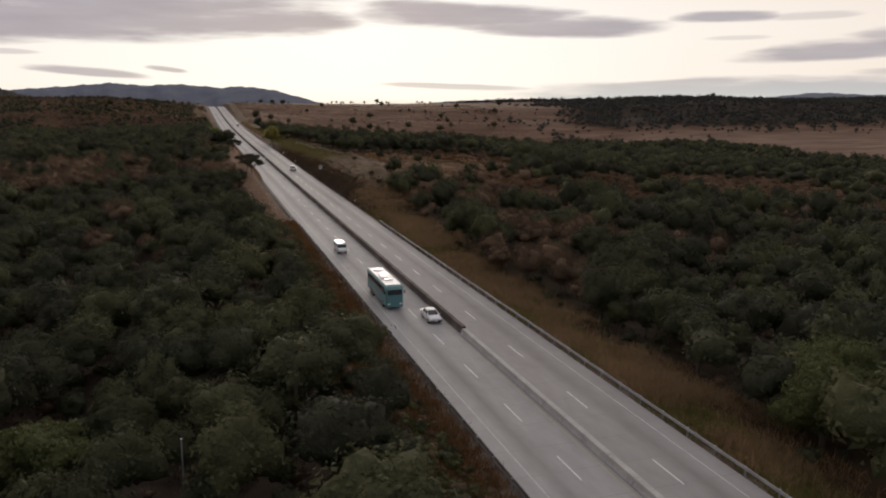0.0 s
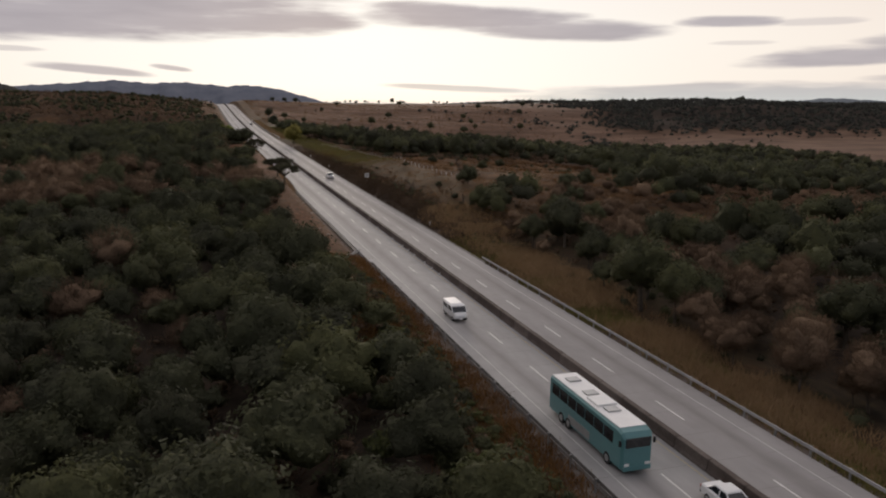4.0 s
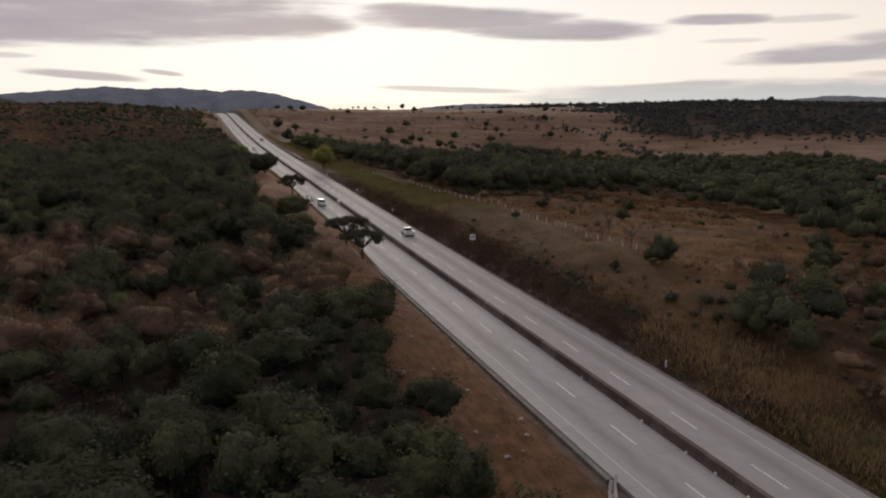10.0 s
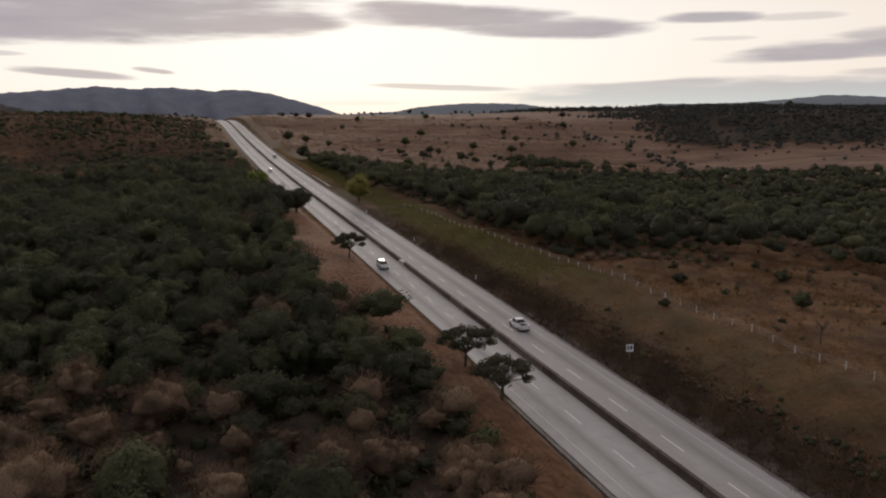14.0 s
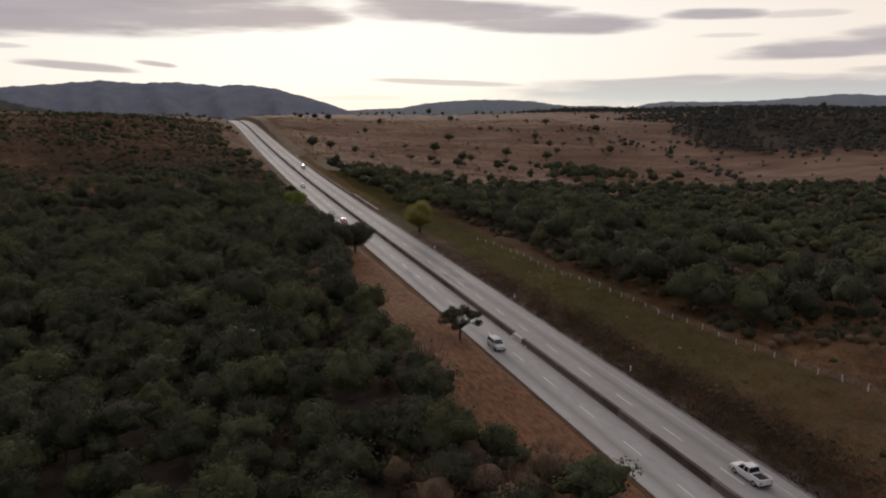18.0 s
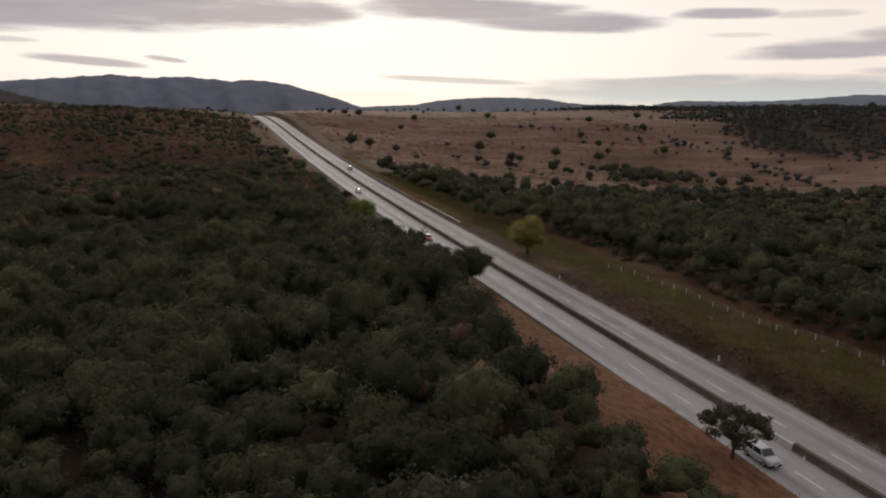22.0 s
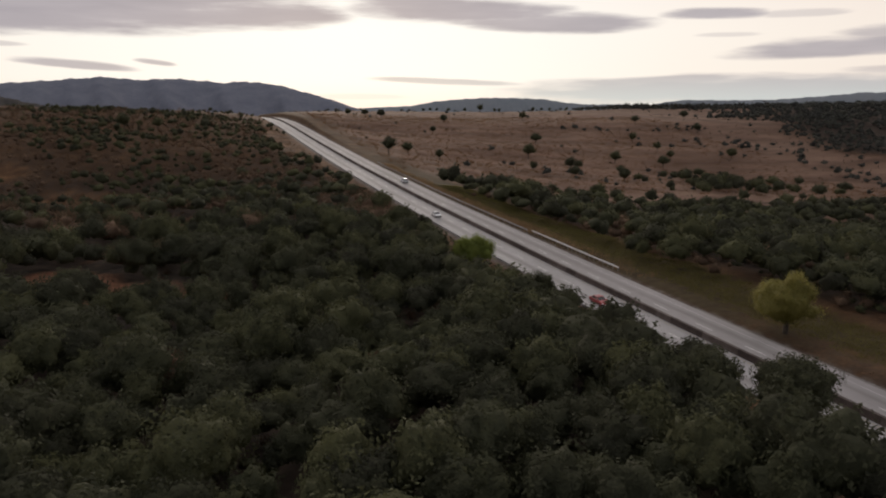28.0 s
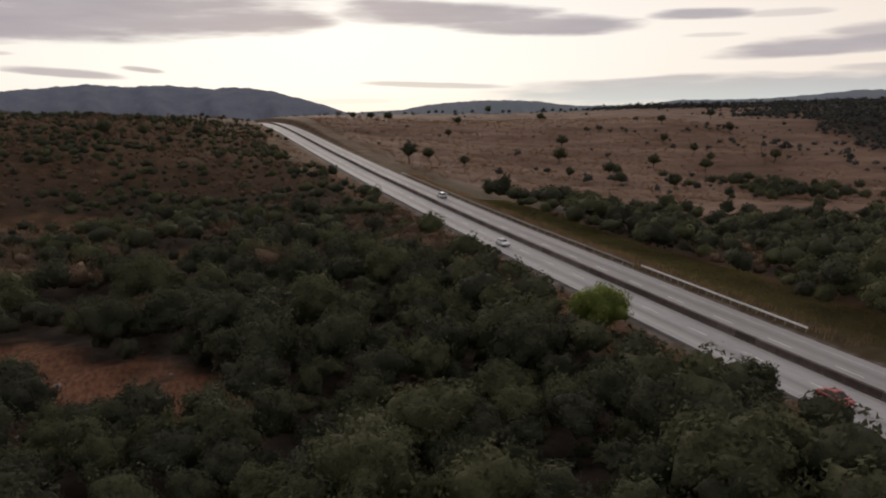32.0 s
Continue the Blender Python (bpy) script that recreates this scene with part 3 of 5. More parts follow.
part("edge_line", strip("edge_line", -0.98, -0.88, -120, ROAD_END, 0.006, M_yellow, 3.0), None, road, "faded yellow inner edge line")
DASH = mesh_of("lane_dash", [(-0.07, -4.3, 0), (0.07, -4.3, 0), (0.07, 0, 0), (-0.07, 0, 0), (-0.07, -4.3, 0.006), (0.07, -4.3, 0.006), (0.07, 0, 0.006), (-0.07, 0, 0.006)],
               [(4, 5, 6, 7), (0, 1, 5, 4), (1, 2, 6, 5), (2, 3, 7, 6), (3, 0, 4, 7)], M_paint)


def slope_at(y):
    return math.atan(float(road_z(y + 4) - road_z(y - 4)) / 8)


def on_road(x, y, lift=0.0, rz=0.0):
    return Matrix.Translation((x, y, float(road_z(y)) + lift)) @ Matrix.Rotation(slope_at(y), 4, "X") @ Matrix.Rotation(radians(rz), 4, "Z")


dash_y = [(-3.65, 54.3 + 11.58 * k) for k in range(-9, 62)] + [(3.65, 51.4 + 15.4 * k) for k in range(-6, 4)] + [(3.65, 112.6 + 11.67 * k) for k in range(0, 58)]
for x, y in dash_y:
    part("lane_dash", DASH, None, road, at=on_road(x, y, 0.002))

M_tar = material("tar_repair", [(0.17, 0.17, 0.17), (0.24, 0.24, 0.235)], 0.5, 0.85)


def tar_patch(x, y, wide, long, seed):
    """Irregular thin repair spread on the pavement."""
    r = random.Random(seed)
    n = 18
    ring = [(wide / 2 * math.cos(6.283 * k / n) * r.uniform(0.6, 1.1), long / 2 * math.sin(6.283 * k / n) * r.uniform(0.7, 1.1)) for k in range(n)]
    part("tar_patch", loft([[(a, b, 0.001) for a, b in ring], [(a * 0.96, b * 0.98, 0.009) for a, b in ring]]), M_tar, road, "dark tar repair patch", at=on_road(x, y))


for k, (x, y, wide, long) in enumerate(((5.6, 399, 2.6, 9), (5.0, 388, 2.2, 8), (6.2, 406, 1.6, 6), (3.0, 395, 1.2, 16), (5.2, 376, 1.0, 12), (6.0, 420, 0.9, 14), (2.4, 410, 0.8, 10), (-4.6, 404, 1.2, 7))):
    tar_patch(x, y, wide, long, k)

# kerb and drain along the left edge where there is no guardrail
for y0, y1 in ((184, 268),):
    part("kerb", strip("kerb", -9.5, -9.0, y0, y1, 0.02, M_gutter, thick=0.5), None, road, "weathered concrete gutter kerb")
part("kerb", strip("kerb", 8.86, 9.4, 170, 470, 0.02, M_gutter, thick=0.5), None, road, "dirty concrete gutter kerb")


# ---------------------------------------------------------------- concrete barrier in the median
def barrier_mesh(name, length, mat, top=0.30, base=0.62, high=0.95, coping=None):
    """One precast wall: wide toe, sloped face, rounded top and chamfered ends."""
    ring = [(-base / 2, 0), (base / 2, 0), (base / 2, 0.10), (base / 2 - 0.10, 0.30), (top / 2, high - 0.04), (top / 2 - 0.04, high),
            (-top / 2 + 0.04, high), (-top / 2, high - 0.04), (-base / 2 + 0.10, 0.30), (-base / 2, 0.10)]
    g = 0.03
    secs = [[(x * s, y, z * (1 if s == 1 else 0.985)) for x, z in ring] for y, s in ((g, 0.93), (g + 0.05, 1), (length - g - 0.05, 1), (length - g, 0.93))]
    me = from_bm(name, loft(secs), mat)
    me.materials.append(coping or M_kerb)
    # upward faces take a second colour; paler on the tall walls, painted as lit
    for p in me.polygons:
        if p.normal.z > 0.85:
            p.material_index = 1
    return me


median = tagged(new("median_barrier", None), "concrete barrier wall along the median, stain and shade in its dark sides", "barrier", kind="structure")
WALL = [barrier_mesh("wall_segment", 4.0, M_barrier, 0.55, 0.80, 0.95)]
M_slate = material("dark_slate_coping", [(0.06, 0.06, 0.066), (0.10, 0.10, 0.107)], 0.8, 0.8, bump=0.2)
LOW = barrier_mesh("low_segment", 4.0, M_concrete, 0.60, 0.95, 0.70, M_slate)
y = -100.0
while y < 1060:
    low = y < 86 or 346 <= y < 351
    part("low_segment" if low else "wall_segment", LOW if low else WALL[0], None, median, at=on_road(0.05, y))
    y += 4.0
cap = tagged(new("barrier_reflector", None), "small pale reflector blocks along the barrier foot", "reflector", kind="structure")
REF = from_bm("reflector", box(0, 0, 0.12, 0.12, 0.2, 0.24, 0.02), M_white)
for y in (164, 168, 172, 178, 182, 186, 193, 205, 345.8, 351.8):
    part("reflector", REF, None, cap, at=on_road(-0.48, y))


# ---------------------------------------------------------------- guardrails
def guardrail(x, y0, y1, label, mat_beam, face=1):
    """W-beam on steel posts; face says which side the road is on."""
    g = tagged(new("guardrail", None), label, "guardrail")
    prof = [(0.00, 0.44), (0.05, 0.48), (0.05, 0.54), (0.00, 0.58), (0.00, 0.62), (0.05, 0.66), (0.05, 0.72), (0.0, 0.76), (-0.012, 0.76), (0.038, 0.715), (0.038, 0.665),
            (-0.012, 0.625), (-0.012, 0.575), (0.038, 0.535), (0.038, 0.485), (-0.012, 0.44)]
    for a in np.arange(y0, y1, 16.0):
        b = min(a + 16.0, y1)
        part("beam", loft([[(x + face * px, yy, float(road_z(yy)) + pz) for px, pz in prof] for yy in np.linspace(a, b, 5)]), mat_beam, g)
    post = from_bm("post", box(0, 0, 0.2, 0.12, 0.16, 1.1, 0.01), M_steel)
    for yy in np.arange(y0 + 0.5, y1, 2.0 if y1 - y0 < 150 else 3.8):
        part("post", post, None, g, at=on_road(x - face * 0.10, yy))
    return g


guardrail(9.15, -60, 171.5, "weathered galvanised guardrail on steel posts beside the carriageway", M_steel, -1)
guardrail(-9.2, -60, 172, "dull dark steel guardrail above the scrub", M_dull, 1)
guardrail(11.0, 498, 540, "white painted guardrail beside the grassy verge", M_white, -1)
guardrail(10.2, 541, 700, "dull steel guardrail along the far climb", M_steel, -1)


# ---------------------------------------------------------------- drain chute at the road's left edge
def chute():
    c = tagged(new("drain_chute", None), "concrete storm drain chute running down from the road edge", "drain")
    pts = [(-8.9, 184.0), (-9.8, 182.6), (-11.0, 180.4), (-12.3, 177.9), (-13.6, 175.2)]
    for side, w in (("wall_a", -0.55), ("wall_b", 0.55)):
        secs = []
        for x, y in pts:
            z = gz(x, y) if x < -9.5 else float(road_z(y)) - 0.1
            px = x + w * 0.8
            secs.append([(px - 0.14, y + w * 0.6, z - 0.4), (px + 0.14, y + w * 0.6, z - 0.4), (px + 0.14, y + w * 0.6, z + 0.24), (px - 0.14, y + w * 0.6, z + 0.24)])
        part("side_wall", loft(secs), M_kerb, c)
    secs = []
    for x, y in pts:
        z = gz(x, y) if x < -9.5 else float(road_z(y)) - 0.1
        secs.append([(x - 0.5, y - 0.3, z - 0.4), (x + 0.5, y + 0.3, z - 0.4), (x + 0.5, y + 0.3, z + 0.06), (x - 0.5, y - 0.3, z + 0.06)])
    part("channel_floor", loft(secs), M_kerb, c)


chute()


# ---------------------------------------------------------------- trees
def ico(level):
    bm = bmesh.new()
    bmesh.ops.create_icosphere(bm, subdivisions=level, radius=1)
    bm.verts.ensure_lookup_table()
    V = np.array([v.co[:] for v in bm.verts])
    F = np.array([[v.index for v in f.verts] for f in bm.faces])
    bm.free()
    return V, F


ICO = {1: ico(1), 2: ico(2), 3: ico(3), 4: ico(4)}


def crown_arrays(seed, wide, tall, lobes, leaves, leaf, level=3, flat=0.0, slim=0.6, open_work=0.0, rough=0.07, core=0.90, twig=False):
    """A crown of rounded clumps: one lumpy body whose surface is broken by small leaf blades, or by upright twigs."""
    r = np.random.RandomState(seed)
    k = np.arange(lobes) + 0.5
    up = 1.0 - 1.35 * k / lobes
    turn = k * 2.39996 + r.uniform(0, 6.28) + r.uniform(-.35, .35, lobes)
    d = np.stack([np.sqrt(1 - np.minimum(1, up ** 2)) * np.cos(turn), np.sqrt(1 - np.minimum(1, up ** 2)) * np.sin(turn), up], 1)
    sq = np.array([1, 1, max(0.32, min(1.15, tall / wide)) * (1 - 0.5 * flat)])
    # centres and radii in a space where the crown is about as high as it is wide
    c = d * wide * 0.62 * r.uniform(0.72, 1.12, (lobes, 1)) * np.array([r.uniform(0.85, 1.15), r.uniform(0.85, 1.15), 0.9])
    rad = wide * r.uniform(0.20, 0.35, lobes)
    # smaller clumps on each of them, so that no outline stays round
    own = np.repeat(np.arange(lobes), 3)
    o = d[own] * 0.8 + r.normal(size=(len(own), 3)) * 0.6
    o /= np.linalg.norm(o, axis=1)[:, None]
    c2, rad2 = c[own] + o * rad[own][:, None] * 0.78, rad[own] * r.uniform(0.32, 0.62, len(own))
    c, rad = np.vstack([c, [[0, 0, 0]], c2]), np.concatenate([rad, [wide * 0.5], rad2])

    def reach(v, n=len(c)):
        along = v @ c[:n].T
        inner = rad[None, :n] ** 2 - ((c[:n] ** 2).sum(1)[None] - along ** 2)
        far = np.where(inner > 0, along + np.sqrt(np.maximum(inner, 0)), 0)
        return far.max(1), far.argmax(1)

    iv, jf = ICO[level]
    out = reach(iv, len(c) if level > 3 and not twig else lobes + 1)[0] * (core - open_work) * (1 + rough * r.normal(size=len(iv)))
    VV, FF, n = [iv * out[:, None] * sq], [jf], len(iv)
    u = r.normal(size=(leaves, 3))
    u[:, 2] += 0.35
    u /= np.linalg.norm(u, axis=1)[:, None]
    far, which = reach(u)
    m = leaves
    p = u * (far * (r.uniform(0.80, 1.0, m) if twig else r.uniform(0.86, 1.16, m)))[:, None]
    nrm = (p - c[which]) / rad[which][:, None]
    p = p * sq
    L = leaf * r.uniform(0.6, 1.4, (m, 1))
    if twig:
        t = nrm * 0.8 + u * 0.5 + np.array([0, 0, 0.7]) + r.normal(size=(m, 3)) * 0.35
        t /= np.linalg.norm(t, axis=1)[:, None]
        b = np.cross(t, r.normal(size=(m, 3)))
        b /= np.linalg.norm(b, axis=1)[:, None] + 1e-9
        a, e, f = p + t * L, p + b * L * slim, p - b * L * slim
    else:
        nrm = nrm + r.normal(size=(m, 3)) * 0.34
        nrm /= np.linalg.norm(nrm, axis=1)[:, None]
        t = np.cross(nrm, r.normal(size=(m, 3)))
        t /= np.linalg.norm(t, axis=1)[:, None] + 1e-9
        b = np.cross(nrm, t)
        a, e, f = p + t * L, p - t * L * 0.5 + b * L * slim, p - t * L * 0.5 - b * L * slim
    VV.append(np.stack([a, e, f], 1).reshape(-1, 3))
    FF.append(np.arange(m * 3).reshape(-1, 3) + n)
    return np.vstack(VV), np.vstack(FF)


def open_below(crown, cut):
    """Leave out the underside that the ground hides."""
    V, F = crown
    z = V[F].mean(1)[:, 2]
    F = F[z > cut]
    used, back = np.unique(F, return_inverse=True)
    return V[used], back.reshape(-1, 3)


def trunk_bm(seed, height, radius, limbs=4, spread=1.2):
    r = random.Random(seed)
    lean = Vector((r.uniform(-.2, .2), r.uniform(-.2, .2), 0))
    bm = tube([(0, 0, -0.4), Vector((0, 0, height * 0.3)) + lean * 0.5, Vector((0, 0, height * 0.62)) + lean], [radius * 1.35, radius, radius * 0.75], 7)
    for k in range(limbs):
        a = 6.283 * k / limbs + r.uniform(-.4, .4)
        s = Vector((0, 0, height * r.uniform(0.35, 0.6))) + lean * 0.8
        o = Vector((math.cos(a), math.sin(a), 0)) * spread
        tube([s, s + o * 0.5 + Vector((0, 0, height * 0.18)), s + o + Vector((0, 0, height * 0.4))], [radius * 0.55, radius * 0.38, radius * 0.16], 5, bm)
    return bm


def tree_kind(name, label, category, group, seed, crown, lift, trunk, mat, height):
    """A tree at the origin: trunk with limbs, and a crown."""
    t = tagged(new(name, None), label, category, group)
    part("trunk", trunk, M_bark, t)
    V, F = crown
    part("crown", mesh_of("crown", V + np.array([0, 0, lift]), F, mat, True), None, t)
    return t


OAKS = []
for s in range(8):
    w, h = 2.75 + 0.22 * (s % 4), 2.9 + 0.25 * (s % 3)
    OAKS.append(tree_kind("oak_tree", "dense dark green evergreen oak in the woodland", "tree", "trees of the wood", s,
                          crown_arrays(s, w, h, 10 + s % 4, 1900, 0.145, level=3), 3.6, trunk_bm(s, 4.2, 0.16, 4, 1.2), M_oak, 6))
DRYS = []
for s in range(5):
    DRYS.append(tree_kind("leafless_shrub", "grey brown leafless thorn shrub among the trees", "shrub", "dry shrubs", 40 + s,
                          crown_arrays(40 + s, 2.5 + 0.2 * s, 2.5, 8 + s % 3, 1600, 0.5, level=3, slim=0.04, open_work=0.12, twig=True), 2.6, trunk_bm(40 + s, 2.8, 0.09, 5, 1.0), M_dry, 4))

NEAR = [open_below(crown_arrays(50 + s, 2.9, 3.1, 10 + s % 4, 1150, 0.165, level=3), -0.9) for s in range(7)]
MID = [open_below(crown_arrays(60 + s, 2.9, 3.0, 9 + s % 3, 330, 0.25, level=2), -0.9) for s in range(6)]
MID_DRY = [open_below(crown_arrays(70 + s, 2.7, 2.5, 7, 420, 0.55, level=2, slim=0.045, open_work=0.16, twig=True), -0.7) for s in range(5)]
FAR = [open_below(crown_arrays(80 + s, 2.9, 2.7, 7, 85, 0.36, level=2), -0.9) for s in range(4)]
LOW = [open_below(crown_arrays(85 + s, 2.8, 2.2, 5, 100, 0.34, level=1), -0.6) for s in range(4)]
LOW_DRY = [open_below(crown_arrays(95 + s, 2.7, 2.2, 5, 130, 0.75, level=1, slim=0.07, open_work=0.32, twig=True), -0.6) for s in range(4)]
SPECK = [open_below(crown_arrays(90 + s, 2.6, 2.3, 4, 30, 0.6, level=1), -0.6) for s in range(4)]


def joined(name, kinds, places, mat, label, category):
    """Many alike plants as one mesh: places are rows of x, y, z, size, turn."""
    places = np.asarray(places, float)
    if not len(places):
        return None
    r = np.random.RandomState(len(places))
    pick = r.randint(0, len(kinds), len(places))
    VV, FF, tones, n = [], [], [], 0
    for k, (V, F) in enumerate(kinds):
        q = places[pick == k]
        if not len(q):
            continue
        c, s = np.cos(q[:, 4]), np.sin(q[:, 4])
        wide, deep, tall = r.uniform(0.82, 1.28, (len(q), 1)), r.uniform(0.82, 1.2, (len(q), 1)), r.uniform(0.78, 1.22, (len(q), 1))
        x = (V[None, :, 0] * c[:, None] - V[None, :, 1] * s[:, None]) * q[:, 3:4] * wide + q[:, 0:1]
        y = (V[None, :, 0] * s[:, None] + V[None, :, 1] * c[:, None]) * q[:, 3:4] * deep + q[:, 1:2]
        z = V[None, :, 2] * q[:, 3:4] * tall + q[:, 2:3]
        VV.append(np.stack([x, y, z], -1).reshape(-1, 3))
        FF.append((F[None] + (np.arange(len(q)) * len(V))[:, None, None]).reshape(-1, 3) + n)
        n += len(VV[-1])
        tones.append(np.repeat(r.uniform(0.1, 0.9, len(q)), len(V)))
    me = mesh_of(name, np.vstack(VV), np.vstack(FF), mat, True)
    at = me.attributes.new("tone", "FLOAT", "POINT")
    at.data.foreach_set("value", np.concatenate(tones).astype(np.float32))
    return tagged(new(name, me), label, category, kind="stuff")


def scatter(seed, x0, x1, y0, y1, gap):
    """Jittered grid of plan positions."""
    r = np.random.RandomState(seed)
    X, Y = np.meshgrid(np.arange(x0, x1, gap), np.arange(y0, y1, gap))
    X = X + r.uniform(-.48, .48, X.shape) * gap + (np.arange(X.shape[0])[:, None] % 2) * gap / 2
    Y = Y + r.uniform(-.48, .48, Y.shape) * gap
    return X.ravel(), Y.ravel(), r


def patch(x, y, scale, seed):
    """Slow blotches between 0 and 1 over the plan."""
    s = np.zeros_like(x)
    for k in range(4):
        a = seed + 2.1 * k
        s += np.sin((x * math.cos(a) + y * math.sin(a)) / scale * (1 + 0.6 * k) + a * 3)
    return 0.5 + s / 8


def plant_left():
    x, y, r = scatter(5, -330, -12, -5, 900, 4.6)
    edge = forest_edge(y)
    keep = (x < edge - 1.0) & (x > -64 - 0.23 * np.maximum(y, 0)) & (clearing(x, y) < 0.3)
    hill = smooth_step(640, 720, y)
    sparse = np.where(y < 100, 0.94, 0.99) - 0.06 * hill
    keep &= r.uniform(size=len(x)) < sparse
    for a, b, d in ((-17.1, 508, 6.5), (-14.3, 424, 5.5), (-19.5, 416, 5), (-23, 411, 3), (-17.5, 435, 4), (-20, 428, 4), (-15.5, 460, 4), (-16.6, 477.5, 4), (-16, 448, 4), (-20.5, 485.5, 3.4), (-44.5, 66, 6), (-22, 110, 3)):
        keep &= np.hypot(x - a, y - b) > d
    x, y, hill = x[keep], y[keep], hill[keep]
    blot = patch(x, y, 17, 1.3)
    brown = np.interp(y, [-20, 110, 150, 200, 222, 282, 300, 360, 420, 560, 640, 760], [0.10, 0.10, 0.12, 0.24, 0.55, 0.56, 0.22, 0.10, 0.05, 0.18, 0.46, 0.46])
    dry = blot + r.uniform(-.12, .12, len(x)) < 0.25 + 0.5 * brown
    dry &= (r.uniform(size=len(x)) < np.minimum(1, brown * 2)) & ((y < 400) | (y > 520) | (x < -75))
    size = (0.48 + 0.95 * r.beta(1.4, 1.9, len(x))) * np.where(dry, 1.25, 1.0) * (1 - 0.12 * hill)
    size *= np.interp(y, [0, 60, 150, 200, 270, 330, 420, 520, 620, 900], [1.1, 1.15, 1.1, 0.95, 0.95, 1.1, 1.3, 1.25, 1.05, 0.6])
    turn = r.uniform(0, 6.28, len(x))
    z = ground_z(x, y)
    # the line flown over, at ground level: what lies nearest to it is built tree by tree
    line = np.interp(y, [0, 100, 200, 330, 415], [-31, -38, -51, -72, -74])
    near = np.where((y > 45) & (y < 500), np.abs(x - line), 1e3) + np.maximum(0, y - 470)
    rank_g = np.argsort(np.where(~dry, near + 14 * np.sin(y), 1e5))[:190]
    rank_d = np.argsort(np.where(dry, near + 14 * np.sin(y), 1e5))[:120]
    single = np.zeros(len(x), bool)
    for kinds, rank in ((OAKS, rank_g), (DRYS, rank_d)):
        for i in rank:
            single[i] = True
            k = kinds[int(r.randint(len(kinds)))]
            ob = copy_thing(k, Matrix.Translation((x[i], y[i], z[i] - 0.1)) @ Matrix.Rotation(turn[i], 4, "Z"))
            ob.scale = [size[i] * r.uniform(0.85, 1.25), size[i] * r.uniform(0.85, 1.2), size[i] * r.uniform(0.85, 1.15)]
    rest = ~single
    far = y > 590
    close = (np.abs(x - np.interp(y, [0, 415, 620], [-22, -62, -66])) < np.interp(y, [0, 415, 560], [24, 36, 30])) & (y > 38) & (y < 560)
    lift = np.where(dry, 2.2, 3.4) * size
    rows = np.stack([x, y, z + lift, size, turn], 1)
    joined("woodland", NEAR, rows[rest & ~dry & ~far & close], M_oak_far, "dense dark green evergreen woodland canopy", "woodland")
    outer = x < -80 - 0.12 * y
    joined("woodland", MID, rows[rest & ~dry & ~far & ~close & ~outer], M_oak_far, "dark green evergreen woodland away from the road", "woodland")
    joined("woodland", FAR, rows[rest & ~dry & (far | (outer & ~close))], M_oak_far, "dark evergreen woodland covering the far slope", "woodland")
    joined("scrub", MID_DRY, rows[rest & dry & ~far], M_dry_far, "leafless grey brown scrub between the trees", "scrub")
    joined("scrub", LOW_DRY, rows[rest & dry & far], M_dry_far, "leafless brown scrub on the far slope", "scrub")
    # undergrowth that closes the gaps between the trunks
    x, y, r = scatter(9, -200, -11, 20, 545, 3.5)
    keep = (x < forest_edge(y) + 0.5) & (x > np.where(y < 300, -62 - 0.23 * y, -80)) & (clearing(x, y) < 0.25) & ((y < 300) | (x > -52) | (r.uniform(size=len(x)) < 0.35))
    x, y = x[keep], y[keep]
    s = r.uniform(0.4, 0.85, len(x)) * np.interp(y, [190, 230, 290, 320], [1, 1.25, 1.25, 1])
    rows = np.stack([x, y, ground_z(x, y) + 0.7 * s, s, r.uniform(0, 6, len(x))], 1)
    dry = patch(x, y, 11, 4.0) < np.interp(y, [0, 180, 290, 420, 640], [0.5, 0.6, 0.42, 0.3, 0.6])
    joined("undergrowth", LOW, rows[~dry], M_oak_far, "low dark green bushes under the trees", "undergrowth")
    joined("undergrowth", LOW_DRY, rows[dry], M_dry_far, "low brown leafless undergrowth", "undergrowth")


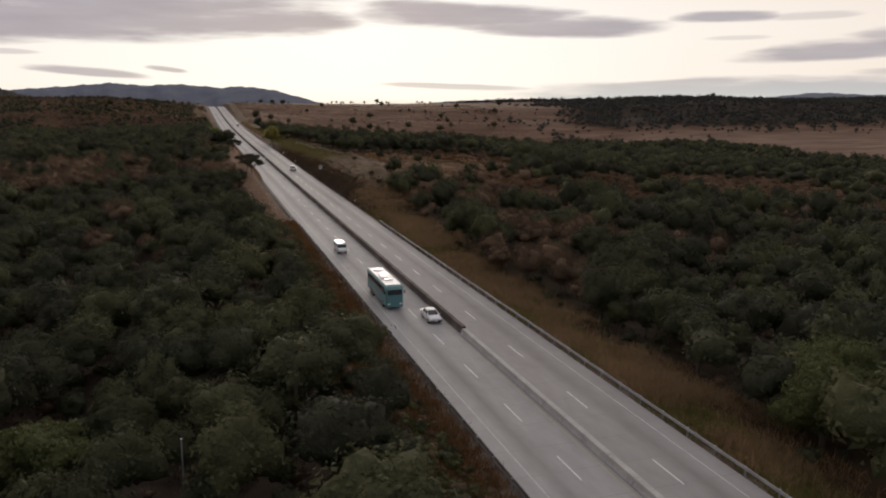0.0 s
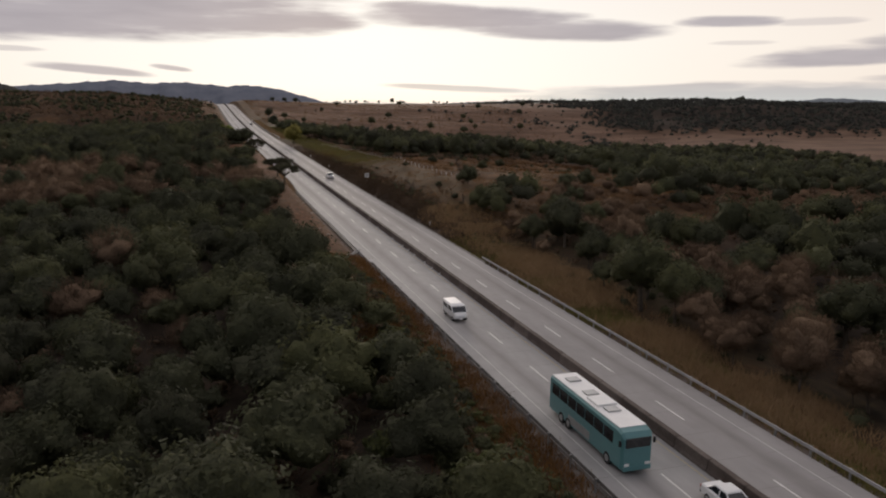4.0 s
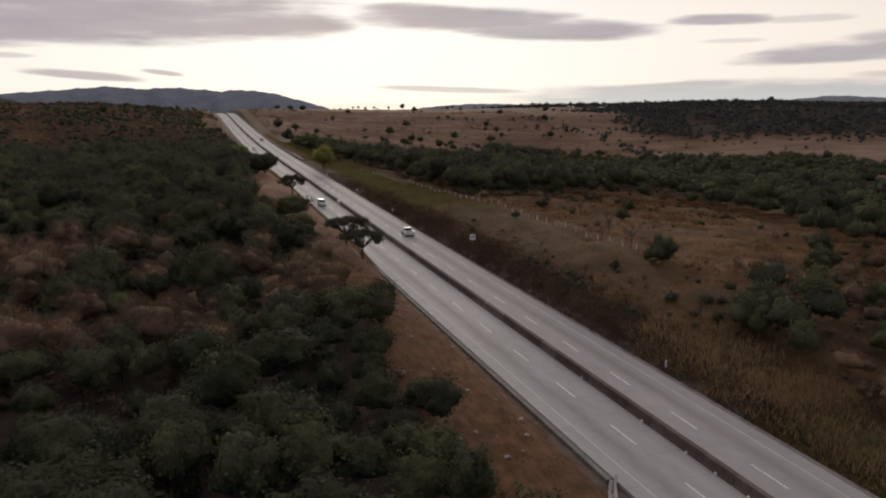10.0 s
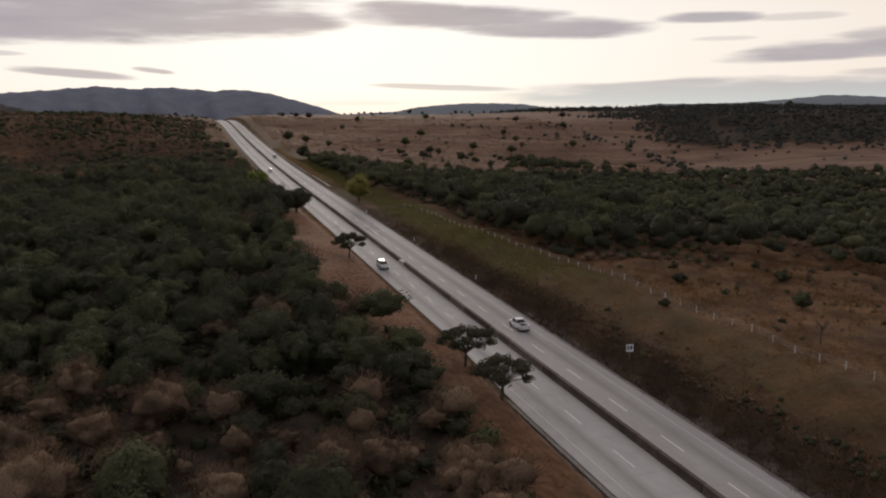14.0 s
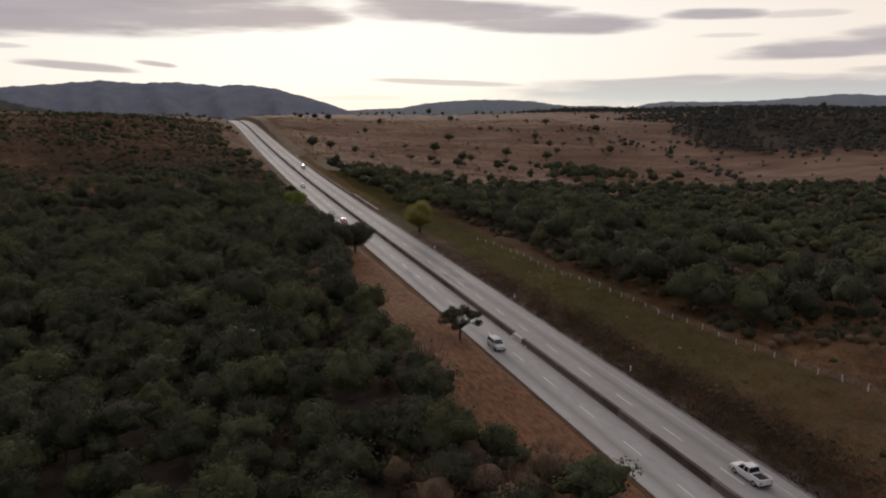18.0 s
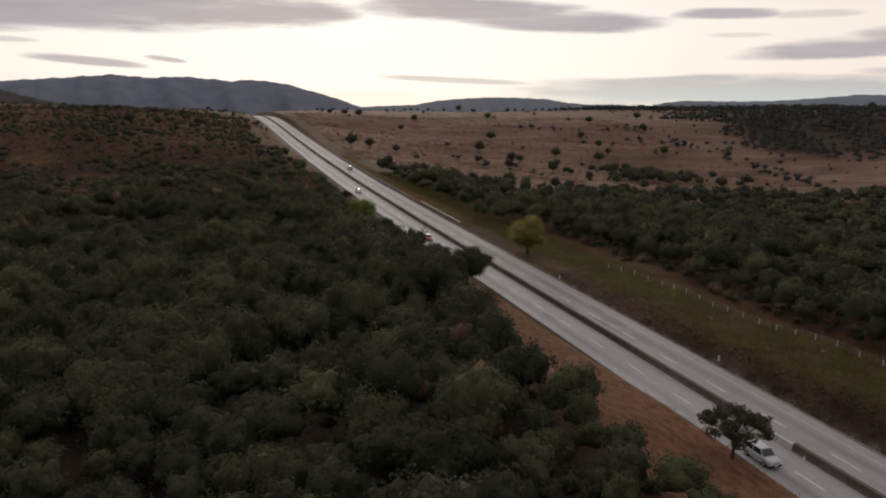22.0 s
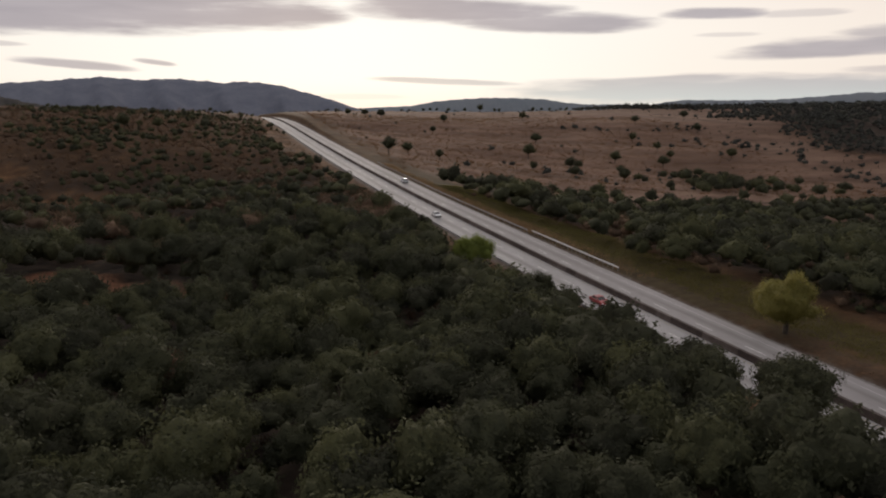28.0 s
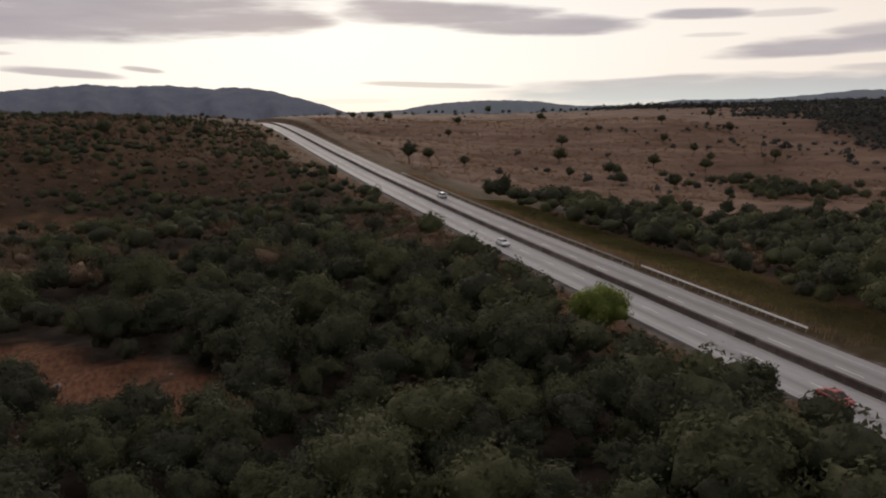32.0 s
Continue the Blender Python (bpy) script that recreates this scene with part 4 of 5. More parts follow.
def plant_right():
    x, y, r = scatter(21, 14, 420, 20, 760, 5.2)
    reach = x < 30 + 0.95 * (y + 60)
    south = (y < 220 - 0.7 * np.maximum(0, 40 - x)) & (x > np.interp(y, [30, 60, 150, 170, 205], [17.5, 17.0, 16.2, 17.5, 18.5]) + 3 * patch(x, y, 23, 2.0)) & ((y < 190) | (r.uniform(size=len(x)) < 0.8))
    belt = (x > 31 + 5 * patch(x, y, 31, 0.4)) & (y + 0.3 * x > 336 + 14 * patch(x, y, 40, 3)) & (y < belt_edge(x) - 8 + 24 * (patch(x, y, 30, 1) - 0.5)) & (x < 345)
    east = (x < 330) & (x > np.interp(y, [200, 245, 270], [55, 66, 92])) & (y > 200) & (y + 0.3 * x < 365)
    side = (x > 16.5 + 6 * patch(x, y, 20, 5)) & (y > 485) & (y < 640)
    reach &= (np.hypot(x - 22.5, y - 52.5) > 5) & (np.hypot(x - 29.5, y - 58) > 5.5)
    keep = reach & ((south & (r.uniform(size=len(x)) < 0.9)) | (belt & (r.uniform(size=len(x)) < 0.9)) | (east & (r.uniform(size=len(x)) < 0.72)) | (side & (r.uniform(size=len(x)) < 0.8)))
    x, y = x[keep], y[keep]
    dry = (patch(x, y, 15, 6.0) + r.uniform(-.15, .15, len(x))) < np.where(y < 178, 0.36, np.where(y < 240, 0.62, 0.33))
    dry &= (x > 34) | (y > 62)
    size = (0.62 + 0.95 * r.beta(1.4, 2.4, len(x))) * np.where(dry & (y > 170), 0.9, 1.2)
    turn, z = r.uniform(0, 6.28, len(x)), ground_z(x, y)
    near = np.hypot(x - 20, (y - 130) * 0.5)
    single = np.zeros(len(x), bool)
    for kinds, wanted, n in ((OAKS, ~dry, 55), (DRYS, dry, 50)):
        for i in np.argsort(np.where(wanted, near, 1e5))[:n]:
            single[i] = True
            ob = copy_thing(kinds[int(r.randint(len(kinds)))], Matrix.Translation((x[i], y[i], z[i] - 0.1)) @ Matrix.Rotation(turn[i], 4, "Z"))
            ob.scale = [size[i] * r.uniform(0.85, 1.25), size[i] * r.uniform(0.85, 1.2), size[i] * r.uniform(0.85, 1.15)]
    rows = np.stack([x, y, z + np.where(dry, 2.2, 3.4) * size, size, turn], 1)
    rest, far = ~single, ((y > 300) & ((x > 95) | (y > 520))) | (x > 130)
    joined("woodland", MID, rows[rest & ~dry & ~far], M_oak_far, "dark green trees on the slope below the road", "woodland")
    joined("woodland", FAR, rows[rest & ~dry & far], M_oak_far, "belt of dark evergreen trees in the shallow valley", "woodland")
    joined("scrub", MID_DRY, rows[rest & dry & (x < 75)], M_dry_far, "brown leafless thicket on the slope", "scrub")
    joined("scrub", LOW_DRY, rows[rest & dry & (x >= 75)], M_dry_far, "brown leafless thicket down in the hollow", "scrub")
    x, y, r = scatter(23, 18, 130, 30, 235, 4.6)
    keep = (x > 17) & (x < 30 + 0.95 * (y + 60))
    x, y = x[keep], y[keep]
    s = r.uniform(0.3, 0.6, len(x))
    rows = np.stack([x, y, ground_z(x, y) + 0.7 * s, s, r.uniform(0, 6, len(x))], 1)
    dry = patch(x, y, 13, 2.0) < np.where(y < 170, 0.55, 0.75)
    joined("undergrowth", LOW, rows[~dry], M_oak_far, "low dark bushes below the embankment", "undergrowth")
    joined("undergrowth", LOW_DRY, rows[dry], M_dry_far, "low brown scrub below the embankment", "undergrowth")
    x, y, r = scatter(29, 30, 70, 300, 600, 3.4)
    keep = (x > 32 + 2 * patch(x, y, 9, 1)) & (y + 0.3 * x > 332) & (r.uniform(size=len(x)) < 0.7)
    x, y = x[keep], y[keep]
    s = r.uniform(0.35, 0.85, len(x))
    rows = np.stack([x, y, ground_z(x, y) + 1.1 * s, s, r.uniform(0, 6, len(x))], 1)
    dry = r.uniform(size=len(x)) < 0.4
    joined("undergrowth", LOW, rows[~dry], M_oak_far, "dark bushes beyond the fence", "undergrowth")
    joined("undergrowth", MID_DRY, rows[dry], M_dry_far, "leafless brown thicket beyond the fence", "undergrowth")


def plant_plain():
    """Scattered trees on the brown upland, thick on the eastern ridge."""
    r = np.random.RandomState(31)
    rows = []
    x, y = r.uniform(30, 1450, 11000), r.uniform(690, 1330, 11000)
    ridge = smooth_step(400, 520, x + 50 * np.sin(y / 37) + 25 * np.sin(y / 11 + x / 40)) * smooth_step(735, 800, y)
    crest = np.exp(-((y - 1285) / 30) ** 2) * 0.16
    lower = np.exp(-(((y + 0.1 * x) - 730) / 40) ** 2) * 0.22
    clump = 0.8 * np.exp(-((x - 150) / 30) ** 2 - ((y - 742) / 12) ** 2) + 0.7 * np.exp(-((x - 330) / 50) ** 2 - ((y - 850) / 18) ** 2) + 0.5 * np.exp(-((x - 260) / 90) ** 2 - ((y - 905) / 10) ** 2)
    p = np.clip(0.022 + clump + ridge * 0.95 + crest * 0.6 + lower * 0.2, 0, 1)
    ok = (r.uniform(size=len(x)) < p) & (x < 60 + 1.25 * y)
    for a, b, dense in zip(x[ok], y[ok], (ridge + clump)[ok]):
        s = r.uniform(0.35, 1.25) + min(1, dense) * r.uniform(0.5, 1.1)
        rows.append((a, b, gz(a, b) + 2.0 * s, s, r.uniform(0, 6)))
    # the wood that climbs the eastern ridge, and bands of trees below it
    wx, wy, rw = scatter(33, 270, 820, 615, 985, 7.2)
    edge = np.interp(wy, [790, 822, 899, 1153], [430, 392, 420, 600])
    band = np.abs(wx - np.interp(wy, [620, 693, 772, 830, 860], [281, 332, 356, 335, 315])) < 8 + 9 * (wx > 340)
    grove = np.hypot((wx - 385) / 50, (wy - 640) / 10) < 1
    in_wood = (wx > edge + 12 * np.sin(wy / 9)) & (wy > 800 + 10 * np.sin(wx / 23)) & (wx < 0.62 * (wy - 370) + 180)
    k = (in_wood & (rw.uniform(size=len(wx)) < 0.95)) | (band & (wy < 850) & (rw.uniform(size=len(wx)) < 0.55)) | (grove & (rw.uniform(size=len(wx)) < 0.4))
    for a, b in zip(wx[k], wy[k]):
        s = rw.uniform(0.9, 1.7)
        rows.append((a, b, gz(a, b) + 2.0 * s, s, rw.uniform(0, 6)))
    joined("upland_trees", SPECK, rows, M_upland, "scattered dark trees and ridge wood on the upland", "trees")
    q = r.normal(size=(85, 2)) * (0.5, 0.5)
    q = np.stack([222 + 58 * q[:, 0], 722 + 44 * q[:, 1]], 1)
    s = r.uniform(0.8, 1.7, 85)
    joined("grove", MID, np.stack([q[:, 0], q[:, 1], ground_z(q[:, 0], q[:, 1]) + 2.6 * s, s, r.uniform(0, 6, 85)], 1), M_oak_far, "grove of large dark round trees on the brown upland", "trees")
    x, y = r.uniform(25, 420, 2600), r.uniform(700, 1280, 2600)
    k = patch(x, y, 34, 2.5) + r.uniform(-.2, .2, 2600) > 0.55
    x, y = x[k], y[k]
    s = r.uniform(0.14, 0.42, len(x))
    joined("upland_scrub", SPECK, np.stack([x, y, ground_z(x, y) + s, s, r.uniform(0, 6, len(x))], 1), M_dry_far, "low brown scrub dotted over the upland grass", "scrub")
    x, y = r.uniform(-420, -14, 900), r.uniform(800, 1150, 900)
    s = r.uniform(0.35, 0.85, 900)
    rows = np.stack([x, y, ground_z(x, y) + 1.5 * s, s, r.uniform(0, 6, 900)], 1)
    joined("hill_trees", FAR, rows[::2], M_oak_far, "dark trees on the hill beside the crest", "trees")
    joined("hill_scrub", LOW_DRY, rows[1::2], M_dry_far, "brown scrub on the hill beside the crest", "scrub")
    # trees that stand out singly
    for a, b, s in ((28, 748, 1.7), (130, 797, 1.7), (140, 761, 1.5), (189, 793, 1.6), (223, 790, 1.5), (152, 722, 1.4), (122, 722, 1.2), (242, 810, 1.2), (293, 811, 1.5), (160, 850, 1.4), (250, 870, 1.3), (330, 900, 1.5), (290, 930, 1.3), (360, 960, 1.5), (120, 930, 1.2), (200, 960, 1.3), (60, 762, 1.1), (112, 752, 1.0), (150, 770, 1.1), (95, 880, 1.0), (78, 960, 1.3), (66, 965, 1.1), (52, 962, 1.0), (245, 830, 1.3),
                    (110, 1174, 0.6), (169, 1141, 0.7), (176, 1139, 0.75), (189, 1156, 0.7), (199, 1147, 0.8), (221, 1155, 0.85), (243, 1167, 1.5), (264, 1175, 0.8), (247, 1122, 0.75), (305, 1161, 0.9),
                    (311, 1152, 0.7), (328, 1166, 0.75), (396, 1254, 0.9), (417, 1260, 0.8), (387, 1196, 0.85), (424, 1232, 0.7), (415, 1203, 0.75), (434, 1221, 0.7), (459, 1222, 0.8), (466, 1218, 0.9),
                    (513, 1252, 0.85), (517, 1194, 1), (534, 1206, 1.1), (556, 1215, 0.9), (563, 1177, 1.1), (571, 1164, 1), (623, 1179, 1.1), (616, 1144, 0.9), (687, 1109, 1), (712, 1111, 0.9), (782, 1076, 2.2), (-100, 790, 1.5), (-84, 790, 1.3), (-60, 800, 1.2), (44, 768, 1.2)):
        ob = copy_thing(OAKS[int(a) % 7], Matrix.Translation((a, b, gz(a, b) - 0.1)) @ Matrix.Rotation(a, 4, "Z"))
        ob.scale = (s, s, s * 0.92)
        tagged(ob, "single dark round tree standing in the brown grassland", "tree", "upland single trees")


plant_left()
plant_right()
plant_plain()


# ---------------------------------------------------------------- single trees beside the road
def umbrella_tree(x, y, height, wide, seed):
    """Flat-topped tree: bare forked limbs, each with a shelf of leaves."""
    r = random.Random(seed)
    t = tagged(new("umbrella_tree", None), "flat topped umbrella thorn tree on the red verge", "tree", "umbrella trees")
    t.location = (x, y, gz(x, y) - 0.1)
    bm = tube([(0, 0, -0.3), (0.1, 0, height * 0.3), (0.15, 0.1, height * 0.45)], [0.24, 0.18, 0.15], 8)
    ends = []
    for k in range(22):
        a = 2.39996 * k + r.uniform(-.3, .3)
        d = wide * (0.08 + 0.74 * math.sqrt((k + 0.5) / 22))
        e = Vector((math.cos(a) * d, math.sin(a) * d, height * (r.uniform(0.84, 0.97) - r.uniform(0.22, 0.50) * (d / wide) ** 2)))
        tube([(0.12, 0.05, height * 0.36), Vector((e.x * 0.5, e.y * 0.5, height * 0.58)), e], [0.10, 0.065, 0.025], 5, bm)
        ends.append(e)
    part("trunk", bm, M_bark, t)
    for k, e in enumerate(ends):
        V, F = crown_arrays(seed * 40 + k, wide * r.uniform(0.24, 0.36), wide * 0.22, 5, 420, 0.12, level=2, flat=0.1, open_work=0.40)
        part("leaf_shelf", mesh_of("leaf_shelf", V + np.array(e), F, M_thorn), None, t)


umbrella_tree(-14.3, 341.4, 5.3, 4.2, 3)
umbrella_tree(-13.2, 273, 5.3, 4.5, 4)
umbrella_tree(-12.6, 262, 5.0, 4.4, 5)


def lone_tree(name, label, x, y, crown, lift, trunk, mat, group=""):
    t = tagged(new(name, None), label, "tree", group)
    t.location = (x, y, gz(x, y) - 0.1)
    part("trunk", trunk, M_bark, t)
    V, F = crown
    part("crown", mesh_of("crown", V + np.array([0, 0, lift]), F, mat, True), None, t)
    return t


lone_tree("willow_tree", "yellow green round tree on the grassy verge", 13.2, 453.5, crown_arrays(101, 5.2, 5.6, 13, 7500, 0.17, level=4), 4.7, trunk_bm(101, 6.0, 0.36, 6, 2.2), M_lime)
lone_tree("acacia_tree", "fresh green bushy tree at the wood's edge", -17.1, 508, crown_arrays(102, 5.2, 4.6, 11, 6500, 0.17, level=4), 4.3, trunk_bm(102, 5, 0.25, 5, 1.8), M_fresh)
lone_tree("oak_tree", "large dark evergreen oak overhanging the road edge", -13.6, 424, crown_arrays(103, 5.6, 4.9, 14, 8000, 0.16, level=4), 3.9, trunk_bm(103, 5.6, 0.3, 6, 2.4), M_oak, "trees of the wood")
for k, (a, b, w, h, up) in enumerate(((-18.5, 431, 4.9, 4.6, 3.9), (-16.2, 437, 4.2, 4.0, 3.3), (-18, 449, 4.2, 3.6, 3.4), (-16.5, 459, 3.5, 3.0, 2.8), (-18, 467, 3.5, 3.0, 3.0), (-16.6, 477.5, 3.2, 4.4, 3.8), (-18.5, 482, 3.0, 2.8, 2.4), (-26, 415, 3.4, 3.0, 2.8), (-30, 419, 3.6, 3.2, 3.2), (-24.5, 412, 2.6, 2.2, 1.8))):
    lone_tree("oak_tree", "dark evergreen oak at the road edge", a, b, crown_arrays(110 + k, w, h, 12, 3600, 0.19, level=4), up, trunk_bm(110 + k, up * 1.25, 0.24, 5, 1.8), M_oak, "trees of the wood")
lone_tree("shrub", "dark round bush at the carriageway's edge", -11.5, 562, crown_arrays(105, 2.4, 1.6, 8, 900, 0.3), 1.3, trunk_bm(105, 1.8, 0.1, 4, 0.8), M_oak)
lone_tree("feathery_tree", "pale green feathery tree below the embankment", 22.5, 52.5, crown_arrays(106, 5.2, 4.6, 12, 6500, 0.18, level=4), 4.2, trunk_bm(106, 6, 0.25, 5, 2.0), M_feather)
lone_tree("feathery_tree", "pale green feathery tree below the embankment", 29.5, 58, crown_arrays(109, 5.6, 5.0, 12, 6500, 0.18, level=4), 4.6, trunk_bm(109, 6, 0.25, 5, 2.0), M_feather)
lone_tree("feathery_tree", "pale green feathery tree in the scrub", -44.5, 66, crown_arrays(107, 5.4, 3.6, 12, 6500, 0.2, level=4), 3.4, trunk_bm(107, 4.6, 0.22, 5, 1.8), M_feather)
for k, (a, b, w) in enumerate(((-21, 122, 2.6), (-17.5, 101, 2.0), (-19, 141, 2.4), (-18, 160, 2.2), (-27, 133, 2.6), (-24, 92, 2.4))):
    lone_tree("olive_tree", "olive green bushy tree among the dark oaks", a, b, crown_arrays(150 + k, w, w * 0.9, 10, 1800, 0.19, level=4), w * 1.3, trunk_bm(150 + k, w * 1.7, 0.14, 4, 1.0), M_feather, "olive green trees")
lone_tree("shrub", "yellow green bush beside the guardrail", -22, 110, crown_arrays(108, 1.8, 1.4, 7, 900, 0.26), 1.6, trunk_bm(108, 2.2, 0.1, 4, 0.8), M_feather)
for k, (a, b, w, h) in enumerate(((28.5, 233, 3.0, 3.2), (50, 280, 2.2, 1.9), (40, 300, 1.9, 1.5), (22, 205, 3.3, 3.6), (26.5, 208, 3.1, 3.4), (34, 195, 3.8, 4.0), (51, 224, 3.2, 3.3), (27, 180, 3.8, 4.0), (62, 236, 3.0, 3.0), (39, 189, 3.6, 3.8),
                                  (22, 236, 0.9, 0.9), (33, 330, 1.5, 1.2), (27, 286, 1.0, 0.8), (64, 300, 2.2, 1.8), (44, 207, 3.0, 3.2))):
    lone_tree("bush", "dark bush standing in the dry grass field", a, b, crown_arrays(130 + k, w, h, 9, 1500, 0.14, level=4), h * 0.72, trunk_bm(130 + k, h, 0.1, 4, 0.8), M_oak, "field bushes")


def snag(x, y, h, seed):
    """Dead tree: bare crooked limbs."""
    r = random.Random(seed)
    bm = tube([(0, 0, -0.3), (0.1, 0.05, h * 0.35), (0.0, 0.1, h * 0.6)], [0.13, 0.10, 0.07], 6)
    for k in range(11):
        a, s = r.uniform(0, 6.28), Vector((0.05, 0.05, h * r.uniform(0.25, 0.6)))
        o = Vector((math.cos(a), math.sin(a), 0)) * h * r.uniform(0.15, 0.32)
        tube([s, s + o * 0.55 + Vector((0, 0, h * 0.14)), s + o + Vector((0, 0, h * r.uniform(0.25, 0.45)))], [0.055, 0.04, 0.012], 5, bm)
    t = tagged(new("dead_tree", from_bm("dead_tree", bm, M_bark)), "bare dead tree with crooked limbs in the field", "tree", "dead trees")
    t.location = (x, y, gz(x, y))


for k, (a, b, h) in enumerate(((13.5, 231, 4.0), (31, 246, 5.0), (36, 262, 4.0), (20, 212, 3.5), (45, 290, 4.5))):
    snag(a, b, h, k)


# ---------------------------------------------------------------- grasses
def grass(name, seed, count, area, density, mat, label, high=(0.35, 0.9)):
    """Tufts of bent blades, joined."""
    r = np.random.RandomState(seed)
    x, y = r.uniform(area[0], area[1], count), r.uniform(area[2], area[3], count)
    ok = r.uniform(size=count) < density(x, y)
    x, y = x[ok], y[ok]
    z, n, blades = ground_z(x, y), len(x), 9
    a = r.uniform(0, 6.28, (n, blades))
    h = r.uniform(high[0], high[1], (n, blades))
    lean = r.uniform(0.3, 1.1, (n, blades)) * h
    w = 0.03 + 0.03 * r.uniform(size=(n, blades))
    bx, by = x[:, None] + r.normal(0, 0.5, (n, blades)), y[:, None] + r.normal(0, 0.6, (n, blades))
    z0 = np.repeat(z[:, None], blades, 1) - 0.05
    tip = np.stack([bx + np.cos(a) * lean, by + np.sin(a) * lean, z0 + h], -1)
    l = np.stack([bx - np.sin(a) * w, by + np.cos(a) * w, z0], -1)
    q = np.stack([bx + np.sin(a) * w, by - np.cos(a) * w, z0], -1)
    V = np.stack([l, q, tip], 2).reshape(-1, 3)
    tagged(new(name, mesh_of(name, V, np.arange(len(V)).reshape(-1, 3), mat)), label, "grass", kind="stuff")


grass("verge_grass", 1, 20000, (10.5, 22, 30, 215), lambda x, y: np.clip(2.6 * patch(x, y, 6, 1) - 0.75, 0.05, 1) * np.interp(x, [11.2, 13, 18, 22], [0.5, 1, 0.9, 0.4]) * np.interp(y, [165, 195], [1, 0.35]), M_tan, "tall dry golden grass below the guardrail", (0.5, 1.2))
grass("verge_grass", 7, 14000, (9.7, 17, 30, 190), lambda x, y: np.clip(2.0 - 2.6 * patch(x, y, 6, 1), 0.1, 1) * np.interp(x, [9.7, 12, 17], [1, 0.9, 0.4]), M_green_grass, "olive green grass at the foot of the guardrail", (0.25, 0.6))
grass("field_grass", 2, 22000, (13, 110, 190, 400), lambda x, y: (0.1 + 0.9 * patch(x, y, 12, 2) ** 2) * np.interp(x, [16, 30, 36], [0.35, 0.5, 1]), M_grass, "dry orange brown grass on the bank and field", (0.3, 0.8))
grass("verge_grass", 3, 26000, (14, 31, 300, 640), lambda x, y: (0.35 + 0.6 * patch(x, y, 12, 3)) * np.interp(x, [14, 18, 28, 31], [0.2, 1, 1, 0.3]) * np.interp(y, [300, 340], [0.3, 1]), M_green_grass, "short olive green verge grass", (0.2, 0.45))
grass("roadside_grass", 4, 9000, (-30, -8.0, 175, 460), lambda x, y: np.where((x > forest_edge(y) - 3) & (x < road_left(y) - 0.9), 1, 0) * np.where(y > 290, 0.10, 0.25), M_straw, "sparse straw coloured grass on the bare verge", (0.12, 0.35))
grass("roadside_grass", 9, 9000, (-18, -9.4, 30, 180), lambda x, y: 0.35 + 0.65 * patch(x, y, 7, 4), M_grass, "rusty dry grass between the guardrail and the wood", (0.3, 0.8))
grass("edge_grass", 10, 6500, (-10.6, -7.8, 262, 480), lambda x, y: np.where(x < road_left(y) - 0.35, 1, 0) * np.interp(x - road_left(y), [-2.2, -1.4, -0.4], [0.1, 0.6, 1]), M_tan, "fringe of tan grass creeping over the road edge", (0.12, 0.35))
grass("guardrail_grass", 8, 5000, (11.5, 17.5, 490, 700), lambda x, y: np.interp(x, [11.5, 12.5, 17.5], [0.8, 1, 0.1]) * (0.3 + 0.7 * patch(x, y, 6, 2)) * np.interp(y, [490, 520, 545], [0.15, 0.3, 1]), M_tan, "tall tan grass behind the far guardrail", (0.5, 1.3))
grass("hill_grass", 11, 11000, (-230, -14, 600, 920), lambda x, y: (0.25 + 0.75 * patch(x, y, 20, 3)) * np.where(x > -40 - 0.28 * (y - 400), 1, 0.4), M_straw, "dry brown grass between the scrub on the hill", (0.5, 1.2))
grass("upland_grass", 5, 16000, (20, 330, 690, 1000), lambda x, y: 0.3 + 0.7 * patch(x, y, 25, 2), M_grass, "pale brown tussocks on the upland", (0.6, 1.6))


# dark growth along the foot of the right-hand bank
grass("bank_grass", 6, 46000, (9.8, 20, 166, 440), lambda x, y: np.clip(1.6 - (x - 10) / 5.0, 0.05, 1) * (0.25 + 0.75 * patch(x, y, 6, 2)) * np.interp(y, [166, 190, 330, 440], [0.3, 1, 0.9, 0]), M_bank, "matted dark brown growth along the foot of the bank", (0.14, 0.45))


def bank_shrubs():
    r = np.random.RandomState(77)
    y = r.uniform(178, 420, 330)
    x = 13.0 + np.abs(r.normal(0, 2.6, 330))
    s = r.uniform(0.10, 0.24, 330) * np.interp(y, [178, 260, 340, 430], [1, 1, 0.8, 0.5])
    rows = np.stack([x, y, ground_z(x, y) + s * 0.5, s, r.uniform(0, 6, 330)], 1)
    k = r.uniform(size=330) < 0.45
    joined("bank_scrub", MID, rows[k], M_oak_far, "low dark scrub along the foot of the bank", "scrub")
    joined("bank_scrub", MID_DRY, rows[~k], M_dry_far, "low brown scrub along the foot of the bank", "scrub")


bank_shrubs()


